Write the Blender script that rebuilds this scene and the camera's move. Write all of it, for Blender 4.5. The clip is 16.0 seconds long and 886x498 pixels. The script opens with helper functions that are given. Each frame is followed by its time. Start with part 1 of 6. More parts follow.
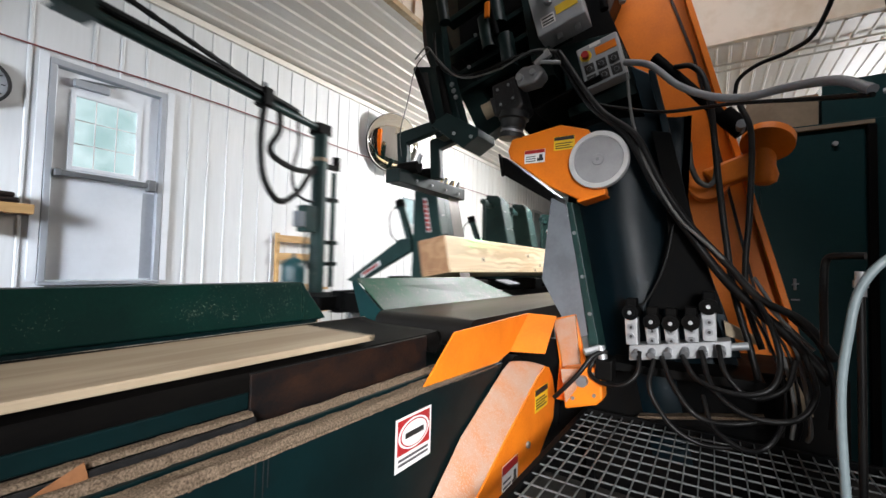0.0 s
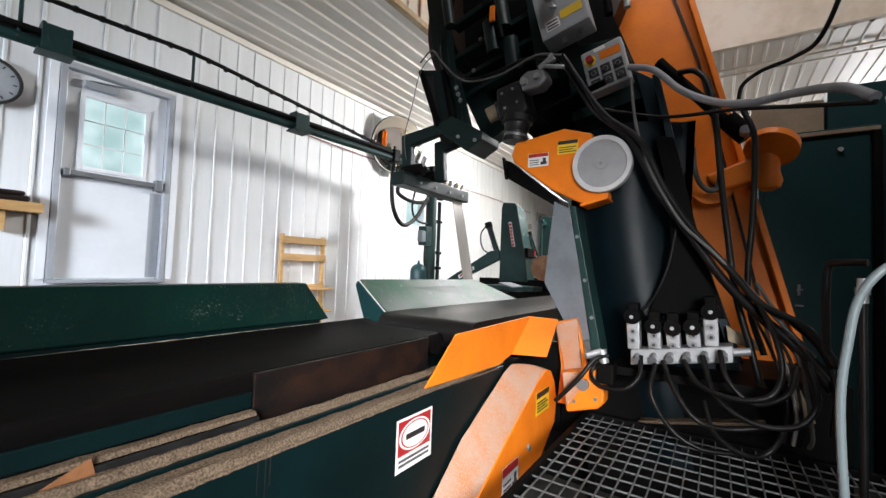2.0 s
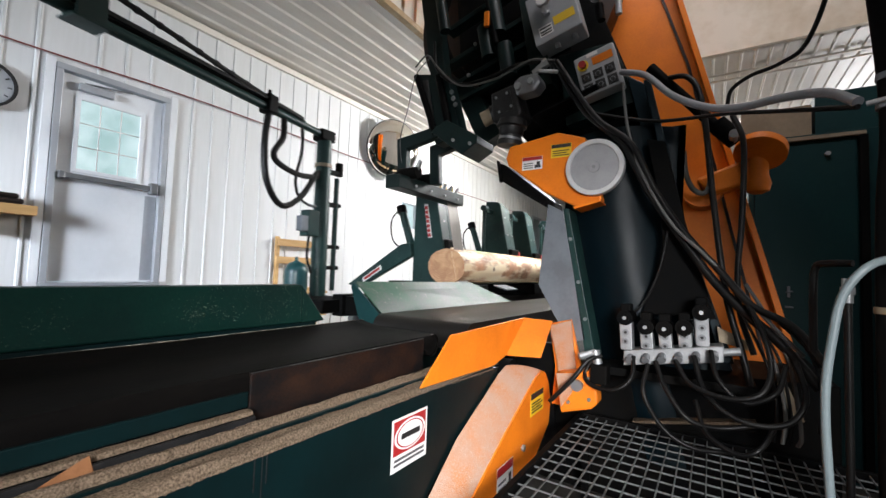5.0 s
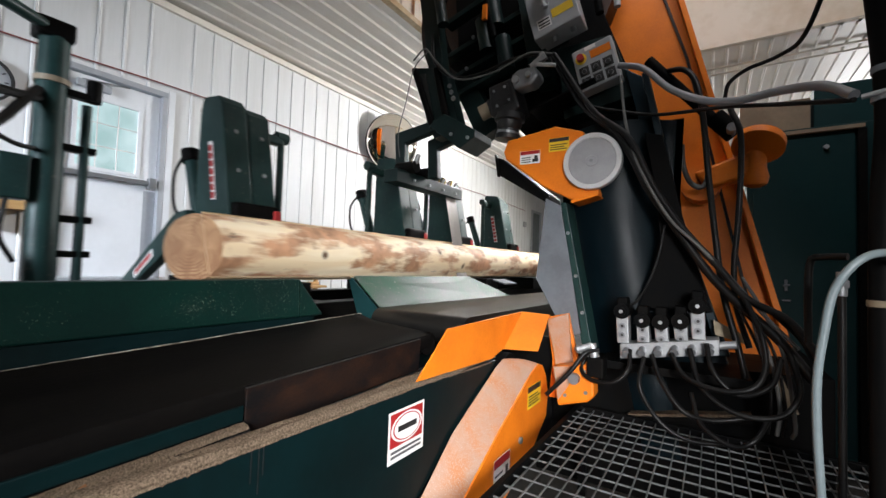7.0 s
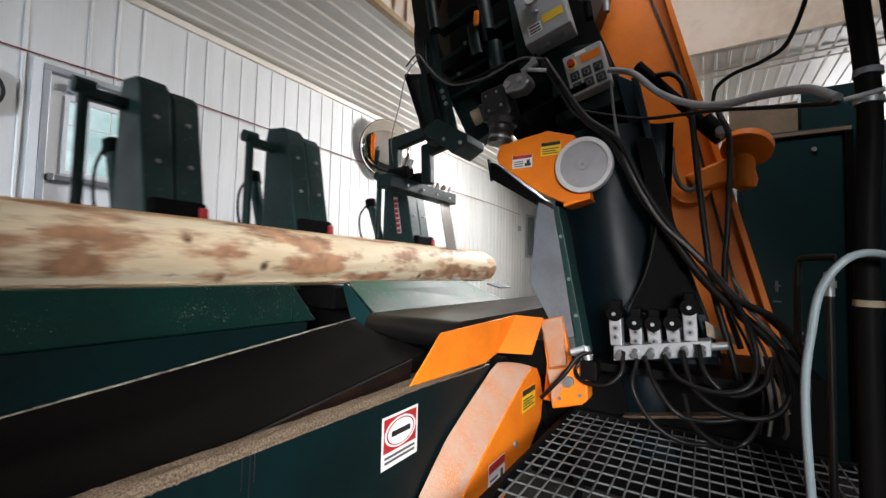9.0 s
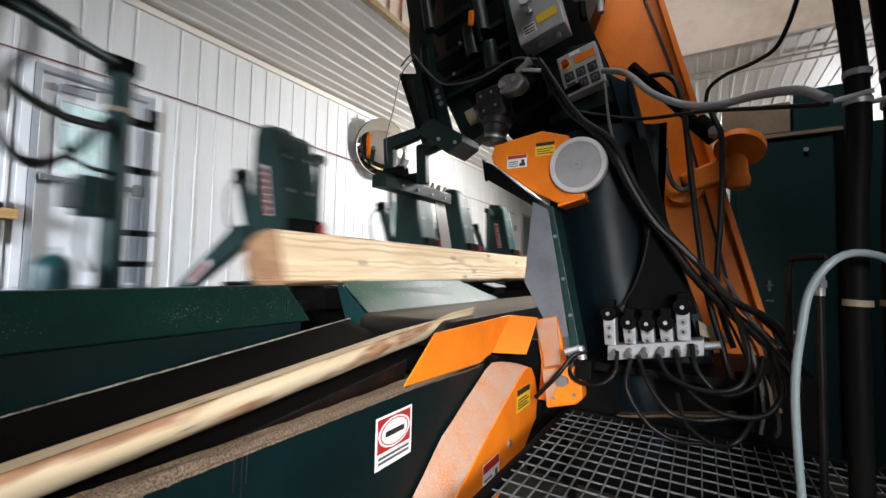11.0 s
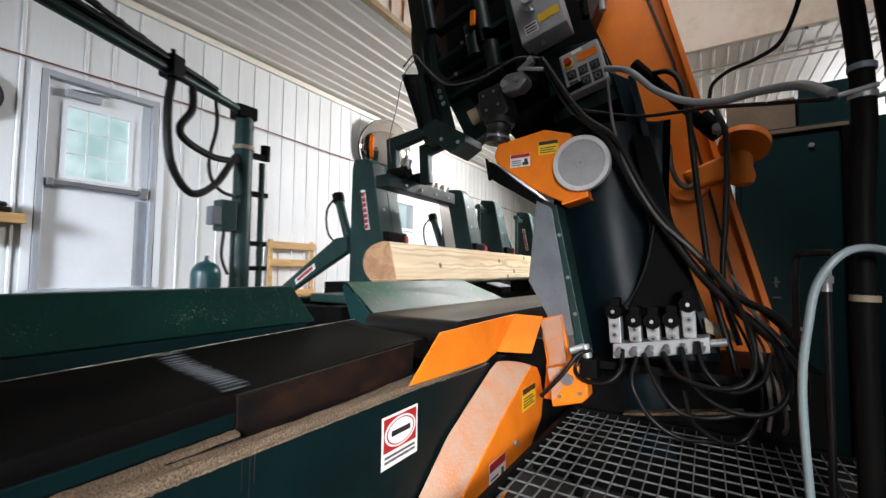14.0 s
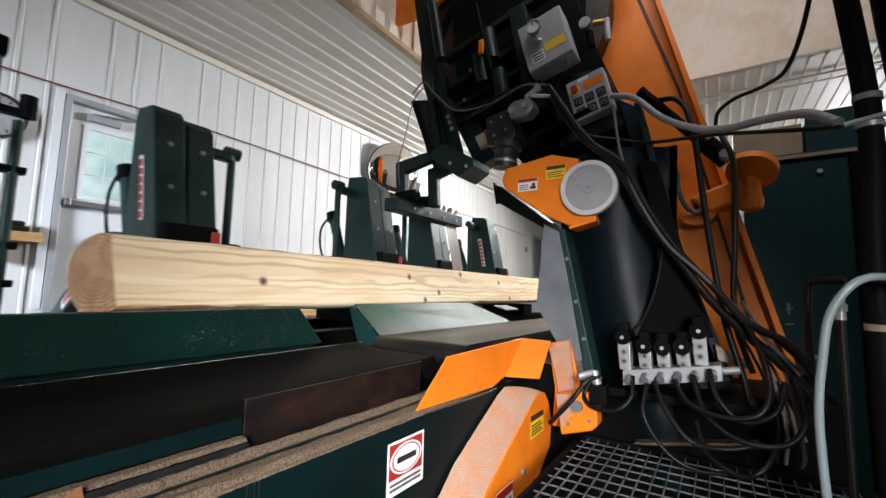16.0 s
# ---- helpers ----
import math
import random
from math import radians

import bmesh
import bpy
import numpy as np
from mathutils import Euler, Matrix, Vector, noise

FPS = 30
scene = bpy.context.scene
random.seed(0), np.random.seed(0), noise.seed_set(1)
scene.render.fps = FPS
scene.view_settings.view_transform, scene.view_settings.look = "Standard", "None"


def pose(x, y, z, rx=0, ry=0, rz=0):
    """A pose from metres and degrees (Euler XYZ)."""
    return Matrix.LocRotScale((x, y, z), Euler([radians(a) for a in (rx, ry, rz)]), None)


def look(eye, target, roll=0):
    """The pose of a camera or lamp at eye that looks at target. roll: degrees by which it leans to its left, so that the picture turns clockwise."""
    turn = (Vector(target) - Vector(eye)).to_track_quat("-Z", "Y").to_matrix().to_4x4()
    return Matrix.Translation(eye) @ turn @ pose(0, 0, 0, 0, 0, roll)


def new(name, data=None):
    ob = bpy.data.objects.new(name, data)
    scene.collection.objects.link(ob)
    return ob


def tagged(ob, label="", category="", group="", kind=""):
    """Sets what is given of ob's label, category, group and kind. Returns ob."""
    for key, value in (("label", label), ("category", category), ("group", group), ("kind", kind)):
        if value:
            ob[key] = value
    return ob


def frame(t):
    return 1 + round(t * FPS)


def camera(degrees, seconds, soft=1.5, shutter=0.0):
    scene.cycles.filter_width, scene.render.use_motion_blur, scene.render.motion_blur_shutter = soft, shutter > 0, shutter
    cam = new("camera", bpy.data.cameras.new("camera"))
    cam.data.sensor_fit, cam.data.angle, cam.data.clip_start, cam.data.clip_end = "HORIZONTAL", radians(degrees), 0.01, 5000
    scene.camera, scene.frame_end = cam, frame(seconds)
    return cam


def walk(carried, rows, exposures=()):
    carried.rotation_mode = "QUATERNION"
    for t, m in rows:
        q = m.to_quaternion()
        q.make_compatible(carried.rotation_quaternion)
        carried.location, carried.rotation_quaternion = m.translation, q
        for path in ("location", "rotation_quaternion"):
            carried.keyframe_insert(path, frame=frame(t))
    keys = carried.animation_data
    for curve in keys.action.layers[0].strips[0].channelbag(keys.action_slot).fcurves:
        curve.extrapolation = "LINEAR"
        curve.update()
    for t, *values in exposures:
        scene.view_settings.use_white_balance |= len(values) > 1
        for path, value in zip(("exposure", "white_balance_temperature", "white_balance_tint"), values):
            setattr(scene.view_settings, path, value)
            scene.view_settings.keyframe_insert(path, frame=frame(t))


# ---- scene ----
cam = camera(94.0, 16.0, 1.5, 0.6)
PATH = [
    (0.0, pose(-0.000, 0.000, 0.200, 92.30, -1.50, 33.00)),
    (0.5, pose(0.002, 0.008, 0.204, 92.51, -1.53, 32.83)),
    (1.0, pose(0.005, 0.003, 0.201, 92.70, -1.79, 32.88)),
    (1.5, pose(0.004, -0.009, 0.195, 92.88, -2.18, 33.09)),
    (2.0, pose(0.015, -0.010, 0.204, 92.53, -2.07, 33.53)),
    (2.5, pose(0.011, -0.015, 0.196, 92.66, -2.23, 33.51)),
    (3.0, pose(0.015, -0.016, 0.202, 92.85, -1.92, 33.58)),
    (3.5, pose(0.019, -0.020, 0.191, 93.27, -1.87, 33.02)),
    (6.0, pose(0.048, -0.029, 0.192, 92.54, -2.03, 33.05)),
    (6.5, pose(0.057, -0.028, 0.191, 92.05, -1.78, 33.47)),
    (7.0, pose(0.050, -0.023, 0.191, 92.31, -1.90, 32.97)),
    (7.5, pose(0.063, -0.020, 0.186, 92.23, -1.80, 32.90)),
    (8.0, pose(0.065, -0.021, 0.189, 92.22, -1.57, 32.60)),
    (8.5, pose(0.071, -0.024, 0.198, 92.43, -1.56, 32.67)),
    (9.0, pose(0.066, -0.019, 0.189, 92.97, -1.36, 32.39)),
    (11.5, pose(0.079, -0.013, 0.195, 92.92, -1.33, 31.83)),
    (12.0, pose(0.080, -0.025, 0.200, 93.35, -1.61, 31.88)),
    (12.5, pose(0.082, -0.024, 0.197, 93.51, -1.61, 31.79)),
    (13.0, pose(0.089, -0.018, 0.191, 93.42, -1.43, 31.91)),
    (13.5, pose(0.085, -0.021, 0.190, 93.28, -0.63, 32.29)),
    (14.0, pose(0.079, -0.017, 0.188, 92.96, -0.72, 32.49)),
    (14.5, pose(0.083, -0.019, 0.195, 93.40, -0.31, 32.75)),
    (15.0, pose(0.099, -0.018, 0.204, 95.30, -1.24, 33.04)),
    (15.5, pose(0.088, -0.030, 0.199, 95.65, -1.39, 33.48)),
    (16.0, pose(0.080, -0.030, 0.199, 95.88, -1.29, 33.39)),
]
walk(cam, PATH, [(0.0, 0.26), (3.5, 0.26), (6.0, 0.17), (16.0, 0.15)])

# ---- light ----
world = bpy.data.worlds.new("world")
scene.world = world
world.use_nodes = True
wn = world.node_tree
sky = wn.nodes.new("ShaderNodeTexSky")
sky.sky_type, sky.sun_disc, sky.sun_elevation, sky.sun_rotation = "NISHITA", False, radians(35), radians(120)
wn.links.new(sky.outputs[0], wn.nodes["Background"].inputs[0])
wn.nodes["Background"].inputs[1].default_value = 0.12
scene.view_settings.exposure = 0.25


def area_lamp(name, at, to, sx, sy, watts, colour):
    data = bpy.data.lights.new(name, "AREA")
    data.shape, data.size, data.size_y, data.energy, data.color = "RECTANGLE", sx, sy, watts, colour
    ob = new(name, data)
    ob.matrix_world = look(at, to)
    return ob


area_lamp("flood_light_lamp", (-1.5, 7.5, 2.92), (-4.6, 4.6, 0.9), 0.7, 0.7, 430, (0.97, 0.985, 1.0))
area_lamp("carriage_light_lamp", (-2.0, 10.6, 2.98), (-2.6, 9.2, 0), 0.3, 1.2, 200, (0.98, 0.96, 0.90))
# unseen fill lamp added to brighten the soffit and saw head
area_lamp("bay_fill_lamp", (0.2, 2.2, 4.40), (0.4, 6.1, 2.9), 2.4, 0.3, 75, (0.97, 0.96, 1.0))
# unseen fill from behind the camera, added to brighten the guards and sign
rear_fill = area_lamp("rear_fill_lamp", (1.6, -2.2, 0.9), (-1.12, 1.95, -0.65), 1.2, 1.4, 50, (0.98, 0.98, 1.0))
rear_fill.data.spread = radians(50)
# unseen fill added to brighten the far right ceiling; no window stands here
area_lamp("far_ceiling_fill_lamp", (2.6, 10.5, 1.9), (0.9, 6.4, 3.0), 1.2, 1.0, 60, (0.97, 0.97, 1.0))
# unseen bluish fill added to brighten the west wall and door
south_fill = area_lamp("south_fill_lamp", (-3.0, -3.9, 1.35), (-5.15, 2.2, 0.0), 1.4, 1.3, 66, (0.80, 0.88, 1.0))
south_fill.data.spread = radians(58)

laser = area_lamp("saw_line_laser", (-2.23, 4.15, 2.95), (-2.23, 4.15, 0), 0.004, 1.3, 2.0, (0.05, 1.0, 0.25))
laser.data.spread = radians(1.0)


# ---- materials ----
def links(nt, a, b):
    nt.links.new(a, b)


def mat(name, col, col2=None, rough=0.5, metal=0.0, scale=6.0, fine=60.0, bump=0.1, amount=0.5, stretch=(1, 1, 1), dust=None, dust_cut=0.6, dust_scale=25.0, spec=0.5, cluster=0.0):
    """Paint or metal with a broad and a fine variation, relief, and an optional speckle of dust."""
    m = bpy.data.materials.new(name)
    m.use_nodes = True
    nt = m.node_tree
    b = nt.nodes["Principled BSDF"]
    co = nt.nodes.new("ShaderNodeTexCoord")
    mp = nt.nodes.new("ShaderNodeMapping")
    mp.inputs["Scale"].default_value = stretch
    links(nt, co.outputs["Object"], mp.inputs[0])
    n1 = nt.nodes.new("ShaderNodeTexNoise")
    n1.inputs["Scale"].default_value, n1.inputs["Detail"].default_value = scale, 6
    n2 = nt.nodes.new("ShaderNodeTexNoise")
    n2.inputs["Scale"].default_value, n2.inputs["Detail"].default_value = fine, 4
    links(nt, mp.outputs[0], n1.inputs[0])
    links(nt, mp.outputs[0], n2.inputs[0])
    mix = nt.nodes.new("ShaderNodeMix")
    mix.data_type = "RGBA"
    c2 = col2 or tuple(c * 0.6 for c in col)
    mix.inputs["A"].default_value, mix.inputs["B"].default_value = (*col, 1), (*c2, 1)
    ramp = nt.nodes.new("ShaderNodeValToRGB")
    ramp.color_ramp.elements[0].position, ramp.color_ramp.elements[1].position = 0.42, 0.72
    ramp.color_ramp.elements[1].color = (amount, amount, amount, 1)
    mm = nt.nodes.new("ShaderNodeMath")
    mm.operation = "MULTIPLY_ADD"
    mm.inputs[1].default_value = 0.35
    links(nt, n2.outputs[0], mm.inputs[0])
    links(nt, n1.outputs[0], mm.inputs[2])
    sub = nt.nodes.new("ShaderNodeMath")
    sub.operation = "SUBTRACT"
    sub.inputs[1].default_value = 0.12
    links(nt, mm.outputs[0], sub.inputs[0])
    links(nt, sub.outputs[0], ramp.inputs[0])
    links(nt, ramp.outputs[0], mix.inputs["Factor"])
    out = mix.outputs["Result"]
    if dust:
        n3 = nt.nodes.new("ShaderNodeTexNoise")
        n3.inputs["Scale"].default_value, n3.inputs["Detail"].default_value = dust_scale, 8
        n3.inputs["Roughness"].default_value = 0.75
        links(nt, co.outputs["Object"], n3.inputs[0])
        r3 = nt.nodes.new("ShaderNodeValToRGB")
        r3.color_ramp.elements[0].position, r3.color_ramp.elements[1].position = dust_cut, dust_cut + 0.1
        if cluster:
            n4 = nt.nodes.new("ShaderNodeTexNoise")
            n4.inputs["Scale"].default_value, n4.inputs["Detail"].default_value = 4.5, 3
            links(nt, co.outputs["Object"], n4.inputs[0])
            ml = nt.nodes.new("ShaderNodeMath")
            ml.operation = "MULTIPLY_ADD"
            ml.inputs[1].default_value = cluster
            ml.inputs[2].default_value = -cluster * 0.48
            links(nt, n4.outputs[0], ml.inputs[0])
            ad = nt.nodes.new("ShaderNodeMath")
            links(nt, ml.outputs[0], ad.inputs[0])
            links(nt, n3.outputs[0], ad.inputs[1])
            links(nt, ad.outputs[0], r3.inputs[0])
        else:
            links(nt, n3.outputs[0], r3.inputs[0])
        mx = nt.nodes.new("ShaderNodeMix")
        mx.data_type = "RGBA"
        mx.inputs["B"].default_value = (*dust, 1)
        links(nt, r3.outputs[0], mx.inputs["Factor"])
        links(nt, out, mx.inputs["A"])
        out = mx.outputs["Result"]
    links(nt, out, b.inputs["Base Color"])
    rr = nt.nodes.new("ShaderNodeMapRange")
    rr.inputs["To Min"].default_value, rr.inputs["To Max"].default_value = max(0.05, rough - 0.1), min(1, rough + 0.15)
    links(nt, n1.outputs[0], rr.inputs[0])
    links(nt, rr.outputs[0], b.inputs["Roughness"])
    b.inputs["Metallic"].default_value = metal
    b.inputs["Specular IOR Level"].default_value = spec
    if bump:
        bp = nt.nodes.new("ShaderNodeBump")
        bp.inputs["Strength"].default_value, bp.inputs["Distance"].default_value = bump, 0.01
        links(nt, n2.outputs[0], bp.inputs["Height"])
        links(nt, bp.outputs[0], b.inputs["Normal"])
    return m


def wood(name, light, dark, patch=None, ring=14.0, patch_cut=0.55, knots=True, rings=0.0):
    """Wood with grain along y; patch: the colour of inner bark left in blotches."""
    m = bpy.data.materials.new(name)
    m.use_nodes = True
    nt = m.node_tree
    b = nt.nodes["Principled BSDF"]
    co = nt.nodes.new("ShaderNodeTexCoord")
    mp = nt.nodes.new("ShaderNodeMapping")
    mp.inputs["Scale"].default_value = (1, 0.12, 1)
    links(nt, co.outputs["Object"], mp.inputs[0])
    wv = nt.nodes.new("ShaderNodeTexNoise")
    wv.inputs["Scale"].default_value, wv.inputs["Detail"].default_value, wv.inputs["Distortion"].default_value = ring, 5, 1.2
    links(nt, mp.outputs[0], wv.inputs[0])
    rp = nt.nodes.new("ShaderNodeValToRGB")
    rp.color_ramp.elements[0].position, rp.color_ramp.elements[1].position = 0.35, 0.62
    rp.color_ramp.elements[0].color, rp.color_ramp.elements[1].color = (*light, 1), (*dark, 1)
    links(nt, wv.outputs[0], rp.inputs[0])
    out = rp.outputs[0]
    if rings:
        wt = nt.nodes.new("ShaderNodeTexWave")
        wt.wave_type, wt.rings_direction = "RINGS", "Y"
        wt.inputs["Scale"].default_value, wt.inputs["Distortion"].default_value, wt.inputs["Detail"].default_value, wt.inputs["Detail Scale"].default_value = rings, 6.0, 2, 0.9
        mr = nt.nodes.new("ShaderNodeMapping")
        mr.inputs["Scale"].default_value, mr.inputs["Location"].default_value = (1, 0.20, 1), (0.02, 0.1, -0.03)
        links(nt, co.outputs["Object"], mr.inputs[0])
        links(nt, mr.outputs[0], wt.inputs[0])
        r2 = nt.nodes.new("ShaderNodeValToRGB")
        r2.color_ramp.elements[0].position, r2.color_ramp.elements[1].position = 0.50, 0.92
        links(nt, wt.outputs[0], r2.inputs[0])
        broad = nt.nodes.new("ShaderNodeTexNoise")
        broad.inputs["Scale"].default_value = 2.5
        links(nt, mr.outputs[0], broad.inputs[0])
        r3 = nt.nodes.new("ShaderNodeValToRGB")
        r3.color_ramp.elements[0].position, r3.color_ramp.elements[1].position = 0.38, 0.54
        links(nt, broad.outputs[0], r3.inputs[0])
        mlt = nt.nodes.new("ShaderNodeMath")
        mlt.operation = "MULTIPLY"
        links(nt, r2.outputs[0], mlt.inputs[0])
        links(nt, r3.outputs[0], mlt.inputs[1])
        mw = nt.nodes.new("ShaderNodeMix")
        mw.data_type = "RGBA"
        mw.inputs["B"].default_value = (*[c * 0.84 for c in dark], 1)
        links(nt, mlt.outputs[0], mw.inputs["Factor"])
        links(nt, out, mw.inputs["A"])
        out = mw.outputs["Result"]
    if knots:
        vo = nt.nodes.new("ShaderNodeTexVoronoi")
        vo.inputs["Scale"].default_value = 2.1
        vo.voronoi_dimensions = "2D"
        sp = nt.nodes.new("ShaderNodeSeparateXYZ")
        links(nt, co.outputs["Object"], sp.inputs[0])
        mk = nt.nodes.new("ShaderNodeCombineXYZ")
        links(nt, sp.outputs[1], mk.inputs[0])
        links(nt, sp.outputs[2], mk.inputs[1])
        links(nt, mk.outputs[0], vo.inputs["Vector"])
        rk = nt.nodes.new("ShaderNodeValToRGB")
        rk.color_ramp.elements[0].position, rk.color_ramp.elements[1].position = 0.025, 0.075
        rk.color_ramp.elements[0].color, rk.color_ramp.elements[1].color = (1, 1, 1, 1), (0, 0, 0, 1)
        links(nt, vo.outputs["Distance"], rk.inputs[0])
        mk2 = nt.nodes.new("ShaderNodeMix")
        mk2.data_type = "RGBA"
        mk2.inputs["B"].default_value = (0.10, 0.05, 0.025, 1)
        links(nt, rk.outputs[0], mk2.inputs["Factor"])
        links(nt, out, mk2.inputs["A"])
        out = mk2.outputs["Result"]
    if patch:
        mq = nt.nodes.new("ShaderNodeMapping")
        mq.inputs["Scale"].default_value = (1, 0.30, 1)
        links(nt, co.outputs["Object"], mq.inputs[0])
        pn = nt.nodes.new("ShaderNodeTexNoise")
        pn.inputs["Scale"].default_value, pn.inputs["Detail"].default_value, pn.inputs["Roughness"].default_value = 6.0, 5, 0.55
        links(nt, mq.outputs[0], pn.inputs[0])
        pr = nt.nodes.new("ShaderNodeValToRGB")
        pr.color_ramp.elements[0].position, pr.color_ramp.elements[1].position = patch_cut, patch_cut + 0.09
        links(nt, pn.outputs[0], pr.inputs[0])
        px = nt.nodes.new("ShaderNodeMix")
        px.data_type = "RGBA"
        pc = nt.nodes.new("ShaderNodeValToRGB")
        pc.color_ramp.elements[0].position, pc.color_ramp.elements[1].position = 0.35, 0.65
        pc.color_ramp.elements[0].color = (*[c * 0.55 for c in patch], 1)
        pc.color_ramp.elements[1].color = (*patch, 1)
        pm = nt.nodes.new("ShaderNodeTexNoise")
        pm.inputs["Scale"].default_value = 9.0
        links(nt, co.outputs["Object"], pm.inputs[0])
        links(nt, pm.outputs[0], pc.inputs[0])
        links(nt, pc.outputs[0], px.inputs["B"])
        links(nt, pr.outputs[0], px.inputs["Factor"])
        links(nt, out, px.inputs["A"])
        out = px.outputs["Result"]
        bn = nt.nodes.new("ShaderNodeTexNoise")
        bn.inputs["Scale"].default_value, bn.inputs["Detail"].default_value, bn.inputs["Roughness"].default_value = 13.0, 6, 0.6
        links(nt, mq.outputs[0], bn.inputs[0])
        br = nt.nodes.new("ShaderNodeValToRGB")
        br.color_ramp.elements[0].position, br.color_ramp.elements[1].position = 0.65, 0.72
        links(nt, bn.outputs[0], br.inputs[0])
        bx = nt.nodes.new("ShaderNodeMix")
        bx.data_type = "RGBA"
        bx.inputs["B"].default_value = (0.11, 0.075, 0.055, 1)
        links(nt, br.outputs[0], bx.inputs["Factor"])
        links(nt, out, bx.inputs["A"])
        out = bx.outputs["Result"]
    links(nt, out, b.inputs["Base Color"])
    b.inputs["Roughness"].default_value = 0.65
    bp = nt.nodes.new("ShaderNodeBump")
    bp.inputs["Strength"].default_value, bp.inputs["Distance"].default_value = 0.25, 0.01
    links(nt, wv.outputs[0], bp.inputs["Height"])
    links(nt, bp.outputs[0], b.inputs["Normal"])
    return m


M_WALL = mat("white_sheet_metal", (0.74, 0.74, 0.74), (0.60, 0.60, 0.58), 0.55, 0.0, 1.2, 14, 0.03, 0.5, (1, 2.5, 0.25))
M_CEIL = mat("white_ceiling_sheet", (0.86, 0.83, 0.78), (0.72, 0.64, 0.53), 0.45, 0.0, 0.8, 12, 0.03, 0.6, (2.0, 0.3, 1))
M_SOFFIT = mat("cream_board", (0.74, 0.68, 0.58), (0.45, 0.34, 0.20), 0.6, 0.0, 0.9, 10, 0.05, 0.6)
M_STAIN = mat("stained_trim", (0.42, 0.29, 0.15), (0.65, 0.55, 0.40), 0.6, 0.0, 2, 20, 0.05, 0.8)
M_DOOR = mat("white_door_paint", (0.80, 0.81, 0.83), (0.70, 0.71, 0.72), 0.4, 0.0, 2, 20, 0.03, 0.5)
M_FRAME = mat("grey_frame_steel", (0.45, 0.47, 0.50), (0.34, 0.35, 0.37), 0.4, 0.3, 3, 30, 0.03, 0.5)
M_BAR = mat("brushed_grey_bar", (0.28, 0.29, 0.30), (0.18, 0.18, 0.19), 0.35, 0.6, 5, 60, 0.03, 0.5)
M_CONC = mat("concrete", (0.24, 0.23, 0.21), (0.13, 0.12, 0.11), 0.85, 0, 1.5, 40, 0.3, 0.7)
# whole floor darkened: the shade under the grating is put into its colour
M_FLOOR = mat("darkened_concrete_floor", (0.045, 0.042, 0.038), (0.02, 0.019, 0.018), 0.85, 0, 1.5, 40, 0.3, 0.7, spec=0.1)
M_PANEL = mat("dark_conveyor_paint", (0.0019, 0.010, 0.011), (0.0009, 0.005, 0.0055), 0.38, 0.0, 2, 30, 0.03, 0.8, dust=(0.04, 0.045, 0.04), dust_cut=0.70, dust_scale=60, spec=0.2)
M_GREASE = mat("greasy_cast_iron", (0.022, 0.022, 0.023), (0.009, 0.009, 0.009), 0.38, 0.3, 12, 90, 0.2, 0.9)
M_GREEN = mat("dark_green_paint", (0.013, 0.038, 0.035), (0.007, 0.020, 0.019), 0.42, 0.0, 4, 50, 0.06, 0.7, dust=(0.10, 0.11, 0.095), dust_cut=0.60, spec=0.2)
M_COVER = mat("dusty_green_paint", (0.0025, 0.020, 0.015), (0.0012, 0.009, 0.008), 0.4, 0.0, 2.5, 60, 0.08, 0.7, dust=(0.16, 0.20, 0.15), dust_cut=0.66, dust_scale=95, spec=0.15, cluster=0.42)
M_GUIDE = mat("dark_guide_paint", (0.007, 0.019, 0.018), (0.004, 0.009, 0.009), 0.42, 0.0, 6, 60, 0.08, 0.7, dust=(0.06, 0.06, 0.05), dust_cut=0.66, spec=0.25)
M_BLUE = mat("blue_black_paint", (0.0028, 0.014, 0.021), (0.0015, 0.0075, 0.012), 0.40, 0.0, 2, 40, 0.02, 0.7, spec=0.30)
M_BLACK = mat("black_steel", (0.003, 0.0033, 0.0036), (0.007, 0.006, 0.005), 0.5, 0.0, 5, 50, 0.08, 0.6, spec=0.035)
M_ORANGE = mat("orange_paint", (0.80, 0.205, 0.012), (0.62, 0.14, 0.010), 0.4, 0.0, 4, 60, 0.05, 0.6, dust=(0.62, 0.33, 0.13), dust_cut=0.64, dust_scale=45, spec=0.3)
M_DUSTOR = mat("dusted_orange", (0.45, 0.27, 0.19), (0.50, 0.19, 0.07), 0.9, 0.0, 7, 260, 0.7, 0.8, dust=(0.50, 0.40, 0.34), dust_cut=0.52, dust_scale=170, spec=0.1)
M_BELT = mat("conveyor_rubber", (0.0019, 0.0017, 0.0017), (0.0058, 0.005, 0.0043), 0.55, 0.0, 2.5, 90, 0.08, 0.8, (1, 0.2, 1), spec=0.05)
M_BELT_SHINY = mat("polished_rubber", (0.004, 0.004, 0.004), (0.010, 0.009, 0.008), 0.3, 0.0, 2.5, 90, 0.04, 0.8, (1, 0.2, 1), spec=0.4)
M_RUST = mat("rusty_steel", (0.0075, 0.0065, 0.007), (0.055, 0.020, 0.008), 0.45, 0.35, 5.5, 70, 0.15, 0.55, (1, 0.8, 1.6))
M_RUSTOR = mat("orange_rust", (0.22, 0.10, 0.045), (0.13, 0.055, 0.025), 0.8, 0.0, 9, 70, 0.3, 0.9, spec=0.1)
M_GALV = mat("dull_zinc", (0.15, 0.165, 0.185), (0.10, 0.11, 0.12), 0.55, 0.35, 5, 45, 0.05, 0.7, dust=(0.5, 0.5, 0.5), dust_cut=0.72)
